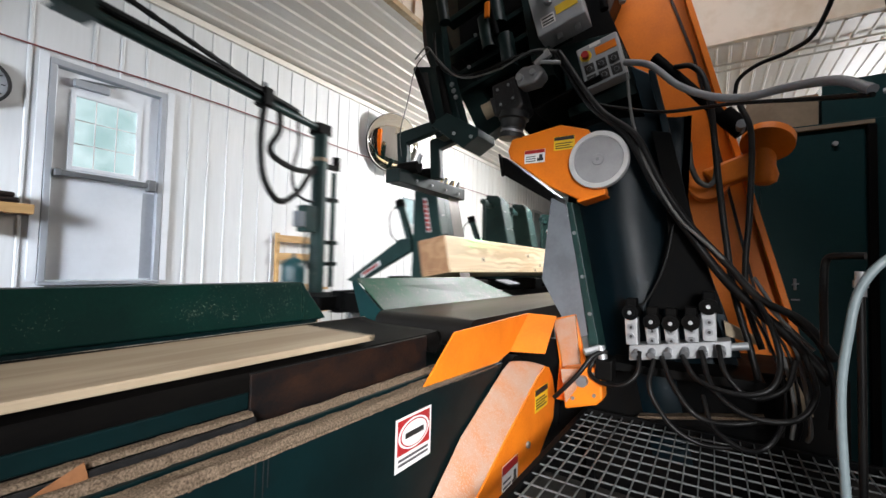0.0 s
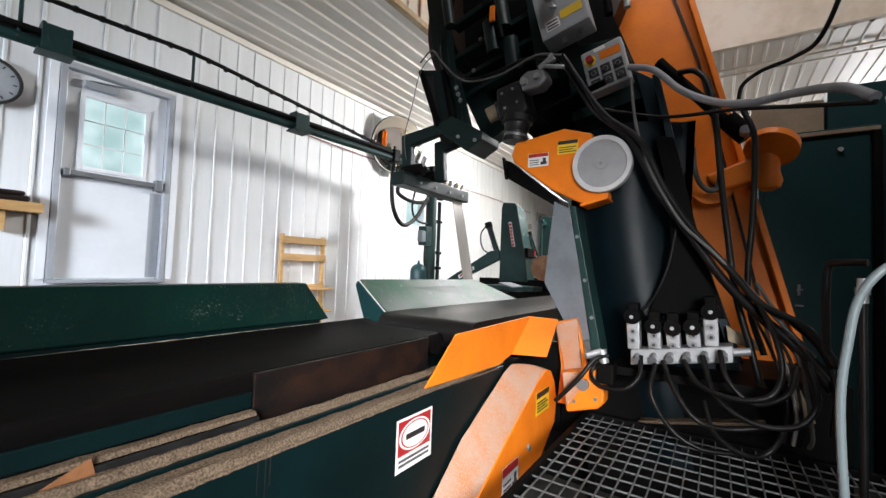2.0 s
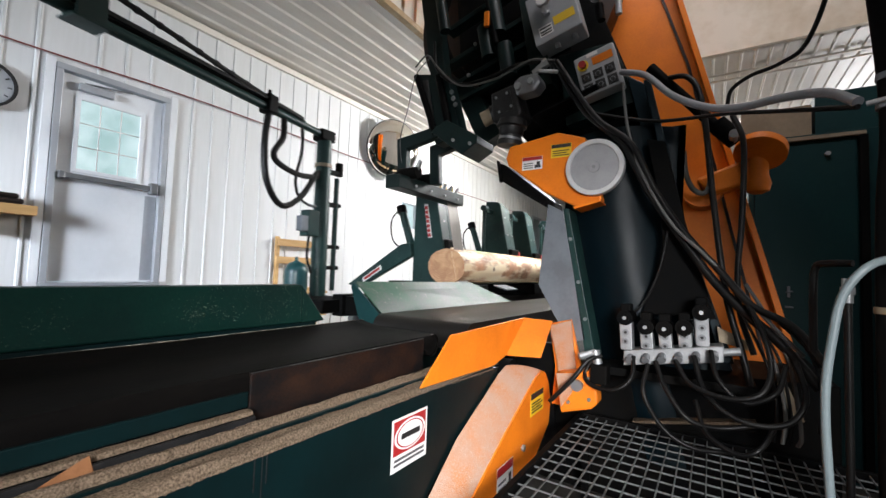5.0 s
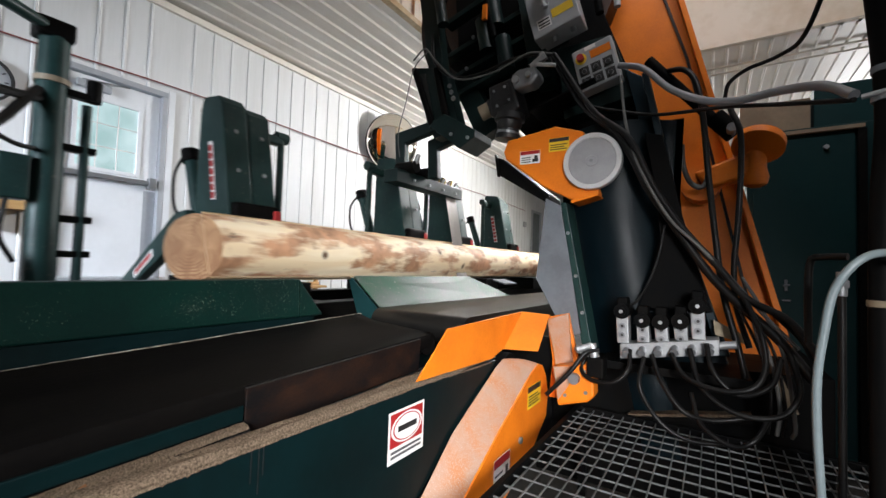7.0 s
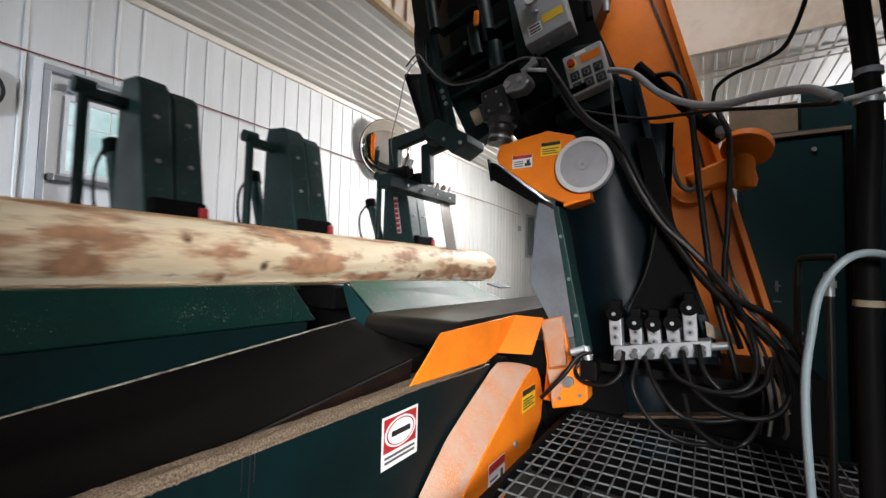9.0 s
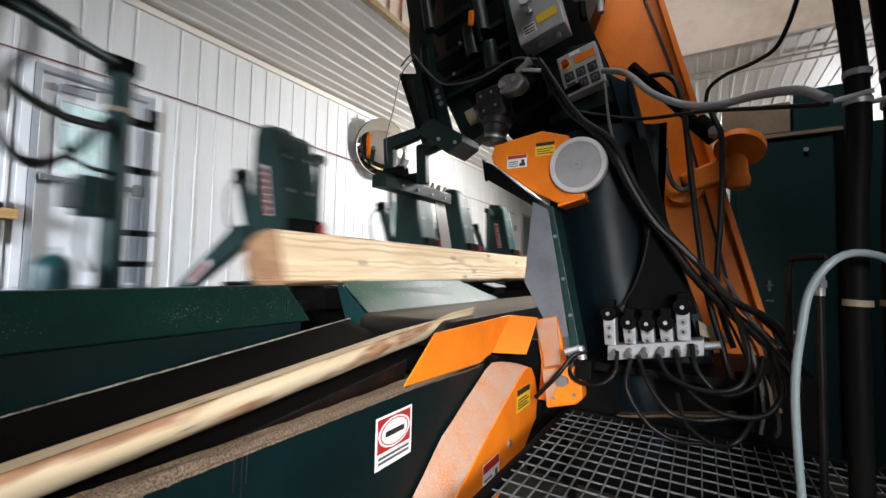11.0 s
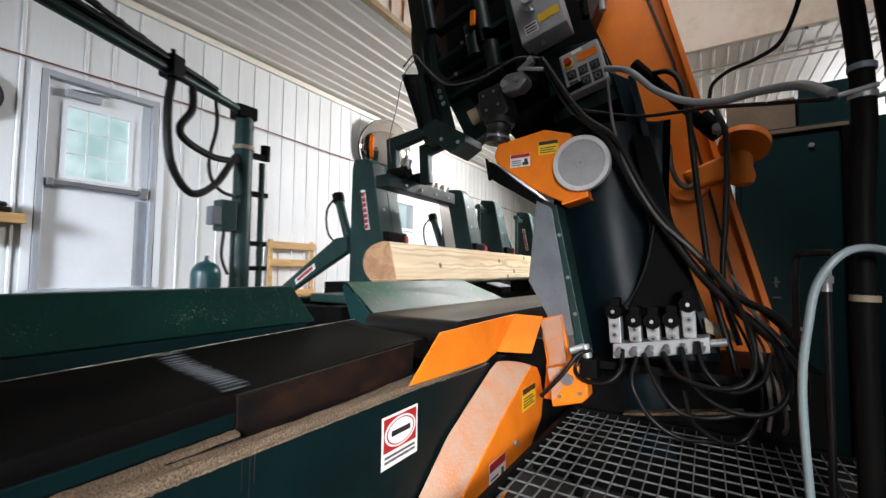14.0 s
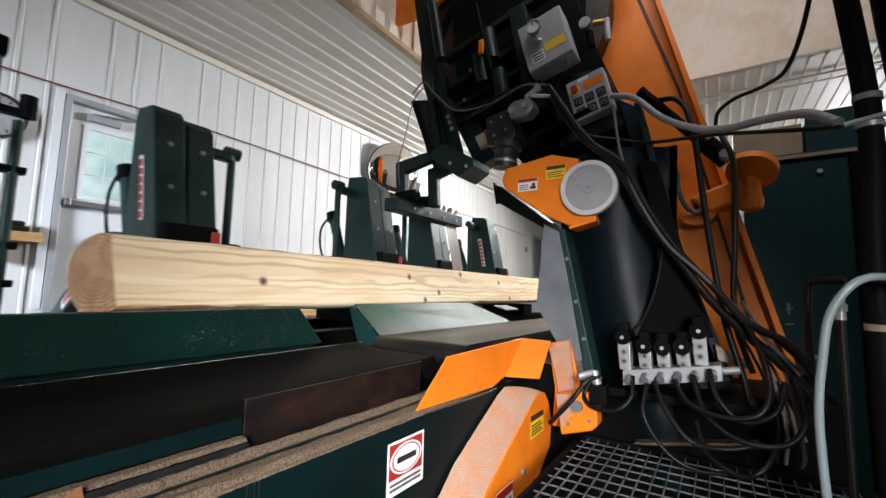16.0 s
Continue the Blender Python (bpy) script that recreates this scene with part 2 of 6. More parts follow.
# green tone is the laser's reflection put into the steel's colour
M_PAN = mat("laser_tinted_steel", (0.045, 0.060, 0.050), (0.006, 0.060, 0.028), 0.45, 0.0, 2.6, 60, 0.06, 1.0, dust=(0.24, 0.24, 0.20), dust_cut=0.60, spec=0.12)
M_BLADE = mat("saw_steel", (0.16, 0.145, 0.13), (0.09, 0.08, 0.07), 0.3, 0.9, 3, 30, 0.02, 0.6, (1, 1, 0.2))
M_ALU = mat("aluminium", (0.46, 0.47, 0.48), (0.20, 0.205, 0.21), 0.42, 0.7, 8, 90, 0.08, 0.5)
M_SILVER = mat("grey_disc", (0.36, 0.36, 0.37), (0.27, 0.27, 0.28), 0.45, 0.25, 9, 90, 0.05, 0.5)
M_RIM = mat("light_rim", (0.62, 0.62, 0.62), (0.50, 0.50, 0.50), 0.45, 0.2, 9, 90, 0.05, 0.5)
M_BOX = mat("grey_enclosure", (0.36, 0.37, 0.38), (0.26, 0.27, 0.28), 0.45, 0.0, 6, 60, 0.04, 0.5)
M_DUST = mat("sawdust", (0.19, 0.140, 0.098), (0.035, 0.024, 0.016), 0.95, 0.0, 170, 520, 0.55, 0.8, dust=(0.36, 0.29, 0.215), dust_cut=0.60, dust_scale=210, spec=0.05)
M_DUSTPALE = mat("pale_sawdust", (0.42, 0.38, 0.32), (0.12, 0.10, 0.08), 0.95, 0.0, 22, 200, 0.9, 1.0, spec=0.05)
M_RUBBER = mat("black_hose_rubber", (0.003, 0.003, 0.0032), (0.010, 0.009, 0.008), 0.42, 0.0, 9, 80, 0.05, 0.6, spec=0.22)
M_GREYCABLE = mat("grey_cable_sheath", (0.10, 0.10, 0.095), (0.06, 0.06, 0.055), 0.5, 0.0, 9, 60, 0.05, 0.6)
M_CONDUIT = mat("grey_conduit_plastic", (0.20, 0.21, 0.23), (0.14, 0.15, 0.16), 0.4, 0.0, 9, 60, 0.05, 0.5)
M_PALEHOSE = mat("pale_hose_plastic", (0.17, 0.21, 0.22), (0.11, 0.14, 0.15), 0.4, 0.0, 5, 60, 0.04, 0.5)
M_CABINET = mat("teal_cabinet_paint", (0.007, 0.032, 0.034), (0.0045, 0.021, 0.023), 0.42, 0.0, 2, 30, 0.03, 0.6, spec=0.15)
M_TAN = mat("tan_trim", (0.22, 0.17, 0.11), (0.14, 0.11, 0.07), 0.6, 0, 5, 40, 0.05, 0.6)
M_WHITE = mat("white_label", (0.75, 0.74, 0.72), (0.66, 0.65, 0.63), 0.5, 0, 9, 60, 0.02, 0.4)
M_RED = mat("red_label", (0.36, 0.015, 0.015), (0.28, 0.012, 0.012), 0.45, 0, 9, 60, 0.02, 0.4)
M_YELLOW = mat("yellow_label", (0.80, 0.52, 0.02), (0.68, 0.42, 0.02), 0.5, 0, 9, 60, 0.02, 0.4)
M_INK = mat("dark_ink", (0.015, 0.014, 0.014), (0.03, 0.03, 0.03), 0.5, 0, 9, 60, 0.02, 0.4)
M_GREYINK = mat("grey_ink", (0.065, 0.065, 0.07), (0.10, 0.10, 0.105), 0.5, 0, 9, 60, 0.02, 0.4)
M_BRASS = mat("brass_cap", (0.55, 0.38, 0.10), (0.4, 0.27, 0.08), 0.35, 0.8, 9, 60, 0.04, 0.5)
M_TANK = mat("teal_tank_paint", (0.008, 0.055, 0.060), (0.005, 0.035, 0.040), 0.32, 0.0, 4, 40, 0.04, 0.6)
M_ROPE = mat("red_cord", (0.22, 0.05, 0.045), (0.15, 0.04, 0.035), 0.7, 0, 30, 120, 0.2, 0.5)
M_LOG = wood("peeled_log", (0.88, 0.76, 0.55), (0.78, 0.62, 0.40), (0.58, 0.31, 0.17), 9.0, 0.47)
M_CUT = wood("fresh_sawn_face", (0.94, 0.80, 0.56), (0.78, 0.57, 0.33), None, 5.0, rings=11.0)
M_BOARD = wood("dusty_sawn_board", (0.40, 0.32, 0.22), (0.29, 0.22, 0.145), None, 7.0, knots=False)
M_END = wood("log_end_grain", (0.50, 0.30, 0.16), (0.33, 0.17, 0.085), None, 9.0, knots=False, rings=16.0)
M_PINE = wood("pine_board", (0.58, 0.36, 0.15), (0.42, 0.24, 0.09), None, 16.0, knots=False)

M_MIRROR = bpy.data.materials.new("mirror_dome")
M_MIRROR.use_nodes = True
mb = M_MIRROR.node_tree.nodes["Principled BSDF"]
mb.inputs["Base Color"].default_value, mb.inputs["Metallic"].default_value, mb.inputs["Roughness"].default_value = (0.95, 0.90, 0.82, 1), 1.0, 0.05
M_GLASS = bpy.data.materials.new("window_glass")
M_GLASS.use_nodes = True
gb = M_GLASS.node_tree.nodes["Principled BSDF"]
gb.inputs["Base Color"].default_value, gb.inputs["Transmission Weight"].default_value, gb.inputs["Roughness"].default_value = (0.92, 0.97, 0.96, 1), 1.0, 0.08
M_OUT = bpy.data.materials.new("hazy_daylight")
M_OUT.use_nodes = True
ont = M_OUT.node_tree
oe = ont.nodes.new("ShaderNodeEmission")
on = ont.nodes.new("ShaderNodeTexNoise")
on.inputs["Scale"].default_value, on.inputs["Detail"].default_value = 2.2, 6
oramp = ont.nodes.new("ShaderNodeValToRGB")
oramp.color_ramp.elements[0].position, oramp.color_ramp.elements[1].position = 0.36, 0.62
oramp.color_ramp.elements[0].color, oramp.color_ramp.elements[1].color = (0.42, 0.60, 0.62, 1), (0.78, 0.93, 0.98, 1)
oc = ont.nodes.new("ShaderNodeTexCoord")
links(ont, oc.outputs["Object"], on.inputs[0])
links(ont, on.outputs[0], oramp.inputs[0])
links(ont, oramp.outputs[0], oe.inputs[0])
oe.inputs[1].default_value = 0.95
links(ont, oe.outputs[0], ont.nodes["Material Output"].inputs[0])


# ---- mesh helpers ----
def box(bm, x0, x1, y0, y1, z0, z1, m=None):
    vs = [bm.verts.new((x, y, z)) for x in (x0, x1) for y in (y0, y1) for z in (z0, z1)]
    for f in ((0, 1, 3, 2), (4, 6, 7, 5), (0, 4, 5, 1), (2, 3, 7, 6), (0, 2, 6, 4), (1, 5, 7, 3)):
        bm.faces.new([vs[i] for i in f])
    if m:
        for v in vs:
            v.co = m @ v.co
    return vs


def prism(bm, poly, axis, a0, a1):
    """poly: corners in the two other axes (x z for y, y z for x, x y for z), pushed along axis."""
    def at(p, a):
        return {"y": (p[0], a, p[1]), "x": (a, p[0], p[1]), "z": (p[0], p[1], a)}[axis]
    lo = [bm.verts.new(at(p, a0)) for p in poly]
    hi = [bm.verts.new(at(p, a1)) for p in poly]
    n = len(poly)
    bm.faces.new(lo)
    bm.faces.new(hi[::-1])
    for i in range(n):
        bm.faces.new((lo[i], hi[i], hi[(i + 1) % n], lo[(i + 1) % n]))


def ring_frame(d):
    d = Vector(d).normalized()
    a = d.cross(Vector((0, 0, 1)) if abs(d.z) < 0.9 else Vector((1, 0, 0))).normalized()
    return a, d.cross(a).normalized()


def lathe(bm, p0, d, rows, n=24):
    """Turned form about an axis from p0 along d; rows of (distance, radius)."""
    p0, d = Vector(p0), Vector(d).normalized()
    a, b = ring_frame(d)
    rings = []
    for h, r in rows:
        c = p0 + d * h
        rings.append([bm.verts.new(c + (a * math.cos(t) + b * math.sin(t)) * max(r, 1e-4)) for t in (2 * math.pi * i / n for i in range(n))])
    for r0, r1 in zip(rings, rings[1:]):
        for i in range(n):
            bm.faces.new((r0[i], r0[(i + 1) % n], r1[(i + 1) % n], r1[i]))
    bm.faces.new(rings[0][::-1])
    bm.faces.new(rings[-1])


def rod(bm, p0, p1, r, n=12):
    p0, p1 = Vector(p0), Vector(p1)
    lathe(bm, p0, p1 - p0, [(0, r), ((p1 - p0).length, r)], n)


def tube(bm, pts, r, n=8, steps=7):
    """A round tube along a smooth line through pts."""
    P = [Vector(p) for p in pts]
    P = [P[0] * 2 - P[1]] + P + [P[-1] * 2 - P[-2]]
    line = []
    for i in range(1, len(P) - 2):
        for k in range(steps):
            t = k / steps
            p0, p1, p2, p3 = P[i - 1:i + 3]
            line.append(0.5 * ((2 * p1) + (p2 - p0) * t + (2 * p0 - 5 * p1 + 4 * p2 - p3) * t * t + (3 * p1 - p0 - 3 * p2 + p3) * t ** 3))
    line.append(P[-2])
    prev, rings = None, []
    for i, c in enumerate(line):
        d = (line[min(i + 1, len(line) - 1)] - line[max(i - 1, 0)]).normalized()
        a = ring_frame(d)[0] if prev is None else (prev - d * prev.dot(d)).normalized()
        prev = a
        b = d.cross(a)
        rings.append([bm.verts.new(c + (a * math.cos(t) + b * math.sin(t)) * r) for t in (2 * math.pi * k / n for k in range(n))])
    for r0, r1 in zip(rings, rings[1:]):
        for i in range(n):
            bm.faces.new((r0[i], r0[(i + 1) % n], r1[(i + 1) % n], r1[i]))
    bm.faces.new(rings[0][::-1])
    bm.faces.new(rings[-1])


def part(name, bm, material, parent=None, label="", bevel=0.0, smooth=False, at=None):
    bmesh.ops.recalc_face_normals(bm, faces=bm.faces[:])
    me = bpy.data.meshes.new(name)
    bm.to_mesh(me)
    bm.free()
    me.materials.append(material)
    ob = new(name, me)
    if smooth:
        for p in me.polygons:
            p.use_smooth = True
        me.set_sharp_from_angle(angle=radians(40))
    if bevel:
        bv = ob.modifiers.new("bevel", "BEVEL")
        bv.width, bv.segments, bv.limit_method, bv.angle_limit = bevel, 2, "ANGLE", radians(40)
    if parent:
        ob.parent = parent
    if label:
        ob["label"] = label
    if at:
        ob.matrix_basis = at
    return ob


def boxpart(name, dims, material, parent=None, label="", bevel=0.004, at=None):
    bm = bmesh.new()
    box(bm, *dims)
    return part(name, bm, material, parent, label, bevel, at=at)


def prismpart(name, poly, axis, a0, a1, material, parent=None, label="", bevel=0.004):
    bm = bmesh.new()
    prism(bm, poly, axis, a0, a1)
    return part(name, bm, material, parent, label, bevel)


def rodpart(name, p0, p1, r, material, parent=None, label="", n=14):
    bm = bmesh.new()
    rod(bm, p0, p1, r, n)
    return part(name, bm, material, parent, label, smooth=True)


def tubepart(name, pts, r, material, parent=None, label="", n=8):
    bm = bmesh.new()
    tube(bm, pts, r, n)
    return part(name, bm, material, parent, label, smooth=True)


def thing(name, label, category, group="", kind="", at=(0, 0, 0)):
    ob = new(name)
    ob.empty_display_size = 0.1
    ob.location = at
    return tagged(ob, label, category, group, kind)


def structure(ob, label, category="structure"):
    return tagged(ob, label, category, "", "structure")


# ---- structure ----
WX, ZF, ZC, ZH = -5.15, -1.3, 3.08, 4.6
SX, SY = -2.95, 6.2
Y0, Y1, X1 = -4.2, 16.5, 3.6
PITCH = 0.2286
WALL_RIB = ((0.0, 0.0), (0.160, 0.0), (0.168, 0.012), (0.186, 0.012), (0.194, 0.0))
FAR_RIB = ((0.0, 0.0), (0.096, 0.0), (0.108, 0.017), (0.122, 0.017), (0.134, 0.0))


def ribs(bm, start, stop, put, pitch=PITCH, prof_rib=((0.0, 0.0), (0.150, 0.0), (0.168, 0.019), (0.186, 0.019), (0.204, 0.0))):
    """Trapezoid ribs of sheet metal; put(a, h, e) gives the corner at a along, h high, on end e."""
    a = start
    prof = []
    while a < stop - 0.01:
        for u, h in prof_rib:
            if a + u < stop:
                prof.append((a + u, h))
        a += pitch
    prof.append((stop, 0.0))
    lo = [bm.verts.new(put(u, h, 0)) for u, h in prof]
    hi = [bm.verts.new(put(u, h, 1)) for u, h in prof]
    for i in range(len(prof) - 1):
        bm.faces.new((lo[i], lo[i + 1], hi[i + 1], hi[i]))


DY0, DY1, DZ = 1.14, 2.12, 2.04          # the door opening
V0, V1, VZ0, VZ1 = 6.28, 7.02, 0.98, 1.60  # the small window


def wall_left():
    bm = bmesh.new()
    spans = [(Y0, DY0, ZF, ZC), (DY0, DY1, DZ, ZC), (DY0, DY1, ZF, -0.04), (DY1, V0, ZF, ZC), (V0, V1, ZF, VZ0), (V0, V1, VZ1, ZC), (V1, Y1, ZF, ZC)]
    for a, b, z0, z1 in spans:
        box(bm, WX - 0.2, WX - 0.022, a, b, z0, z1)
    for a, b, z0, z1 in spans:
        first = math.ceil((a - Y0) / PITCH) * PITCH + Y0
        ribs(bm, first if first < b else a, b, lambda u, h, e, z0=z0, z1=z1: (WX + h, u, (z0, z1)[e]), prof_rib=WALL_RIB)
        if first > a and first < b:
            box(bm, WX - 0.021, WX, a, first, z0, z1)
    structure(part("wall_west", bm, M_WALL), "white ribbed sheet metal wall with vertical seams", "wall")


wall_left()

bm = bmesh.new()
box(bm, WX - 0.2, X1 + 0.2, Y1, Y1 + 0.2, ZF, ZC)
structure(part("wall_north", bm, M_WALL), "plain white end wall of the mill hall", "wall")
# unseen side wall, added; white so that the mirror reflects something bright
bm = bmesh.new()
box(bm, X1, X1 + 0.2, Y0, Y1, ZF, ZH)
structure(part("wall_east", bm, M_WALL), "unseen plain white side wall added to close the hall", "wall")
# unseen back wall; its opening is added for the bluish fill lamp
bm = bmesh.new()
for a, b, z0, z1 in ((WX - 0.2, -3.75, ZF, ZH), (-2.25, X1 + 0.2, ZF, ZH), (-3.75, -2.25, ZF, 0.65), (-3.75, -2.25, 2.05, ZH)):
    box(bm, a, b, Y0 - 0.2, Y0, z0, z1)
structure(part("wall_south", bm, M_CONC), "unseen plain grey back wall with an opening added for a fill lamp", "wall")
bm = bmesh.new()
box(bm, WX - 0.2, X1 + 0.2, Y0 - 0.2, Y1 + 0.2, ZF - 0.2, ZF)
structure(part("floor", bm, M_FLOOR), "dusty grey concrete mill floor", "floor")
bm = bmesh.new()
ribs(bm, WX, SX, lambda u, h, e: (u, (Y0, Y1)[e], ZC - h))
ribs(bm, SX, X1, lambda u, h, e: (u, (SY + 0.02, Y1)[e], ZC - h), 0.152, FAR_RIB)
box(bm, WX - 0.2, SX, Y0, Y1, ZC + 0.01, ZC + 0.15)
box(bm, SX, X1, SY, Y1, ZC + 0.01, ZC + 0.15)
box(bm, SX, X1 + 0.2, Y0 - 0.2, SY, ZH, ZH + 0.15)
structure(part("ceiling", bm, M_CEIL), "white ribbed sheet metal ceiling, lower beside a raised bay", "ceiling")
bm = bmesh.new()
ribs(bm, Y0, SY, lambda u, h, e: (SX + 0.02 + h, u, (ZC, ZH)[e]))
box(bm, SX - 0.1, SX + 0.018, Y0, SY, ZC + 0.16, ZH)
structure(part("wall_soffit_west", bm, M_SOFFIT), "cream ribbed soffit face of the raised bay", "wall")
bm = bmesh.new()
box(bm, SX + 0.06, X1, SY - 0.06, SY, ZC, ZH)
box(bm, SX + 0.06, X1, SY - 0.075, SY - 0.06, ZC, ZC + 0.10)
structure(part("wall_soffit_north", bm, M_SOFFIT), "smooth cream soffit board of the raised bay", "wall")
bm = bmesh.new()
box(bm, SX - 0.03, SX + 0.05, Y0, SY, ZC - 0.03, ZC + 0.035)
structure(part("trim", bm, M_STAIN), "brown stained edge trim of the ceiling", "trim")
bm = bmesh.new()
for y in (SY + 0.52, SY + 0.72):
    box(bm, SX + 0.06, X1, y, y + 0.03, ZC - 0.045, ZC - 0.021)
structure(part("trim", bm, M_CEIL), "thin white battens across the low ceiling", "trim")
bm = bmesh.new()
box(bm, WX + 0.005, WX + 0.05, Y0, Y1, ZC - 0.10, ZC - 0.025)
structure(part("trim", bm, M_CEIL), "cream corner trim under the ceiling", "trim")
bm = bmesh.new()
box(bm, WX - 0.15, WX - 0.1, 0.3, 3.2, -0.6, 3.0)
for v in bm.verts:
    v.co.x -= 1.6
box(bm, WX - 1.75, WX - 1.7, 5.2, 9.4, -0.4, 3.0)
structure(part("backdrop", bm, M_OUT), "hazy pale blue daylight with blurred trees", "backdrop")


def door():
    d = thing("door_1", "closed white steel door with a glazed upper half", "door", kind="structure")
    fr = bmesh.new()
    box(fr, WX - 0.12, WX + 0.035, DY0 + 0.001, DY0 + 0.055, -0.04, DZ - 0.06)
    box(fr, WX - 0.12, WX + 0.035, DY1 - 0.055, DY1 - 0.001, -0.04, DZ - 0.06)
    box(fr, WX - 0.12, WX + 0.035, DY0 + 0.001, DY1 - 0.001, DZ - 0.06, DZ - 0.001)
    part("door_frame", fr, M_FRAME, d, "grey steel door frame", 0.006)
    for y in (DY0 - 0.075, DY1 + 0.005):
        boxpart("casing", (WX + 0.013, WX + 0.03, y, y + 0.07, -0.04, DZ + 0.03), M_DOOR, d, "pale steel casing", 0.004)
    lf = bmesh.new()
    a, b, x0, x1 = DY0 + 0.06, DY1 - 0.06, WX - 0.07, WX - 0.025
    w0, w1, wz0, wz1 = a + 0.14, a + 0.67, 1.06, 1.76
    for y0, y1, z0, z1 in ((a, w0, -0.03, 1.97), (w1, b, -0.03, 1.97), (w0, w1, -0.03, wz0), (w0, w1, wz1, 1.97)):
        box(lf, x0, x1, y0, y1, z0, z1)
    part("door_leaf", lf, M_DOOR, d)
    wf = bmesh.new()
    for y0, y1, z0, z1 in ((w0 - 0.03, w0 + 0.01, wz0 - 0.03, wz1 + 0.03), (w1 - 0.01, w1 + 0.03, wz0 - 0.03, wz1 + 0.03), (w0 + 0.01, w1 - 0.01, wz0 - 0.03, wz0 + 0.01), (w0 + 0.01, w1 - 0.01, wz1 - 0.01, wz1 + 0.03)):
        box(wf, x1 + 0.001, x1 + 0.014, y0, y1, z0, z1)
    part("glazing_bead", wf, M_DOOR, d, bevel=0.004)
    g = bmesh.new()
    box(g, x0 + 0.015, x0 + 0.022, w0, w1, wz0, wz1)
    part("pane", g, M_GLASS, d, "frosted glass pane").visible_shadow = False
    mu = bmesh.new()
    for i in (1, 2):
        yy, zz = w0 + (w1 - w0) * i / 3, wz0 + (wz1 - wz0) * i / 3
        box(mu, x0 + 0.024, x0 + 0.030, yy - 0.005, yy + 0.005, wz0, wz1)
        box(mu, x0 + 0.0245, x0 + 0.0295, w0, w1, zz - 0.005, zz + 0.005)
    part("glazing_bar", mu, M_WHITE, d)
    pb = boxpart("panic_bar", (x1 + 0.03, x1 + 0.075, a + 0.02, b - 0.03, 0.955, 1.005), M_BAR, d, "grey push bar", 0.008)
    boxpart("bar_end", (x1 + 0.001, x1 + 0.09, b - 0.09, b - 0.02, 0.92, 1.04), M_BAR, d, bevel=0.008)
    boxpart("bar_end", (x1 + 0.001, x1 + 0.08, a + 0.01, a + 0.06, 0.945, 1.015), M_BAR, d, bevel=0.008)
    boxpart("door_closer", (x1 + 0.001, x1 + 0.06, a + 0.12, a + 0.40, 1.835, 1.905), M_FRAME, d, "grey door closer", 0.008)
    rodpart("closer_arm", (x1 + 0.05, a + 0.16, 1.905), (x1 + 0.055, a + 0.55, 1.955), 0.009, M_BAR, d)
    boxpart("sill", (WX - 0.1, WX + 0.06, DY0, DY1, -0.075, -0.042), M_FRAME, d, bevel=0.004)
    boxpart("kick_wear", (x1 + 0.001, x1 + 0.004, a + 0.75, b - 0.001, -0.02, 0.9), M_FRAME, d, "grey worn edge strip", 0.001)


door()


def window_small():
    w = thing("window_1", "small white-framed window in the ribbed wall", "window", kind="structure")
    for y0, y1, z0, z1 in ((V0, V0 + 0.07, VZ0, VZ1), (V1 - 0.07, V1, VZ0, VZ1), (V0 + 0.07, V1 - 0.07, VZ0, VZ0 + 0.06), (V0 + 0.07, V1 - 0.07, VZ1 - 0.06, VZ1)):
        boxpart("window_frame", (WX - 0.1, WX + 0.03, y0 + 0.001, y1 - 0.001, z0 + 0.001, z1 - 0.001), M_DOOR, w)
    boxpart("pane", (WX - 0.06, WX - 0.053, V0 + 0.07, V1 - 0.07, VZ0 + 0.06, VZ1 - 0.06), M_GLASS, w, bevel=0).visible_shadow = False
    bm = bmesh.new()
    for y0, y1, z0, z1 in ((13.4, 14.3, 0.7, 0.78), (13.4, 14.3, 2.12, 2.2), (13.4, 13.5, 0.78, 2.12), (14.2, 14.3, 0.78, 2.12)):
        box(bm, WX + 0.022, WX + 0.06, y0, y1, z0, z1)
    f = thing("window_2", "far white-framed window with pale glass", "window", kind="structure")
    part("window_frame", bm, M_FRAME, f, bevel=0.004)
    boxpart("pane", (WX + 0.022, WX + 0.03, 13.5, 14.2, 0.78, 2.12), M_PALEHOSE, f, bevel=0)


window_small()


# ---- things on the wall ----
def wall_mirror():
    m = thing("convex_mirror", "round convex safety mirror tilted off the wall", "mirror", at=(WX + 0.31, 5.68, 2.39))
    c, d = Vector((0, 0, 0)), Vector((0.90, -0.36, -0.20)).normalized()
    bm = bmesh.new()
    rows = [(0.0, 0.51)] + [(0.11 * math.cos(t), 0.51 * math.sin(t)) for t in (math.pi / 2 * (1 - i / 9) for i in range(1, 10))]
    lathe(bm, c, d, rows, 40)
    part("mirror_dome", bm, M_MIRROR, m, "curved reflecting dome", smooth=True)
    bm = bmesh.new()
    lathe(bm, c - d * 0.02, d, [(0, 0.50), (0, 0.52), (0.026, 0.52), (0.026, 0.506)], 40)
    part("rim", bm, M_INK, m, "thin dark rim", smooth=True)
    tubepart("bracket", [c - d * 0.02, c + Vector((-0.16, 0.08, 0.0)), c + Vector((-0.34, 0.1, -0.2)), c + Vector((-0.40, 0.1, -0.5))], 0.014, M_BLACK, m)


wall_mirror()


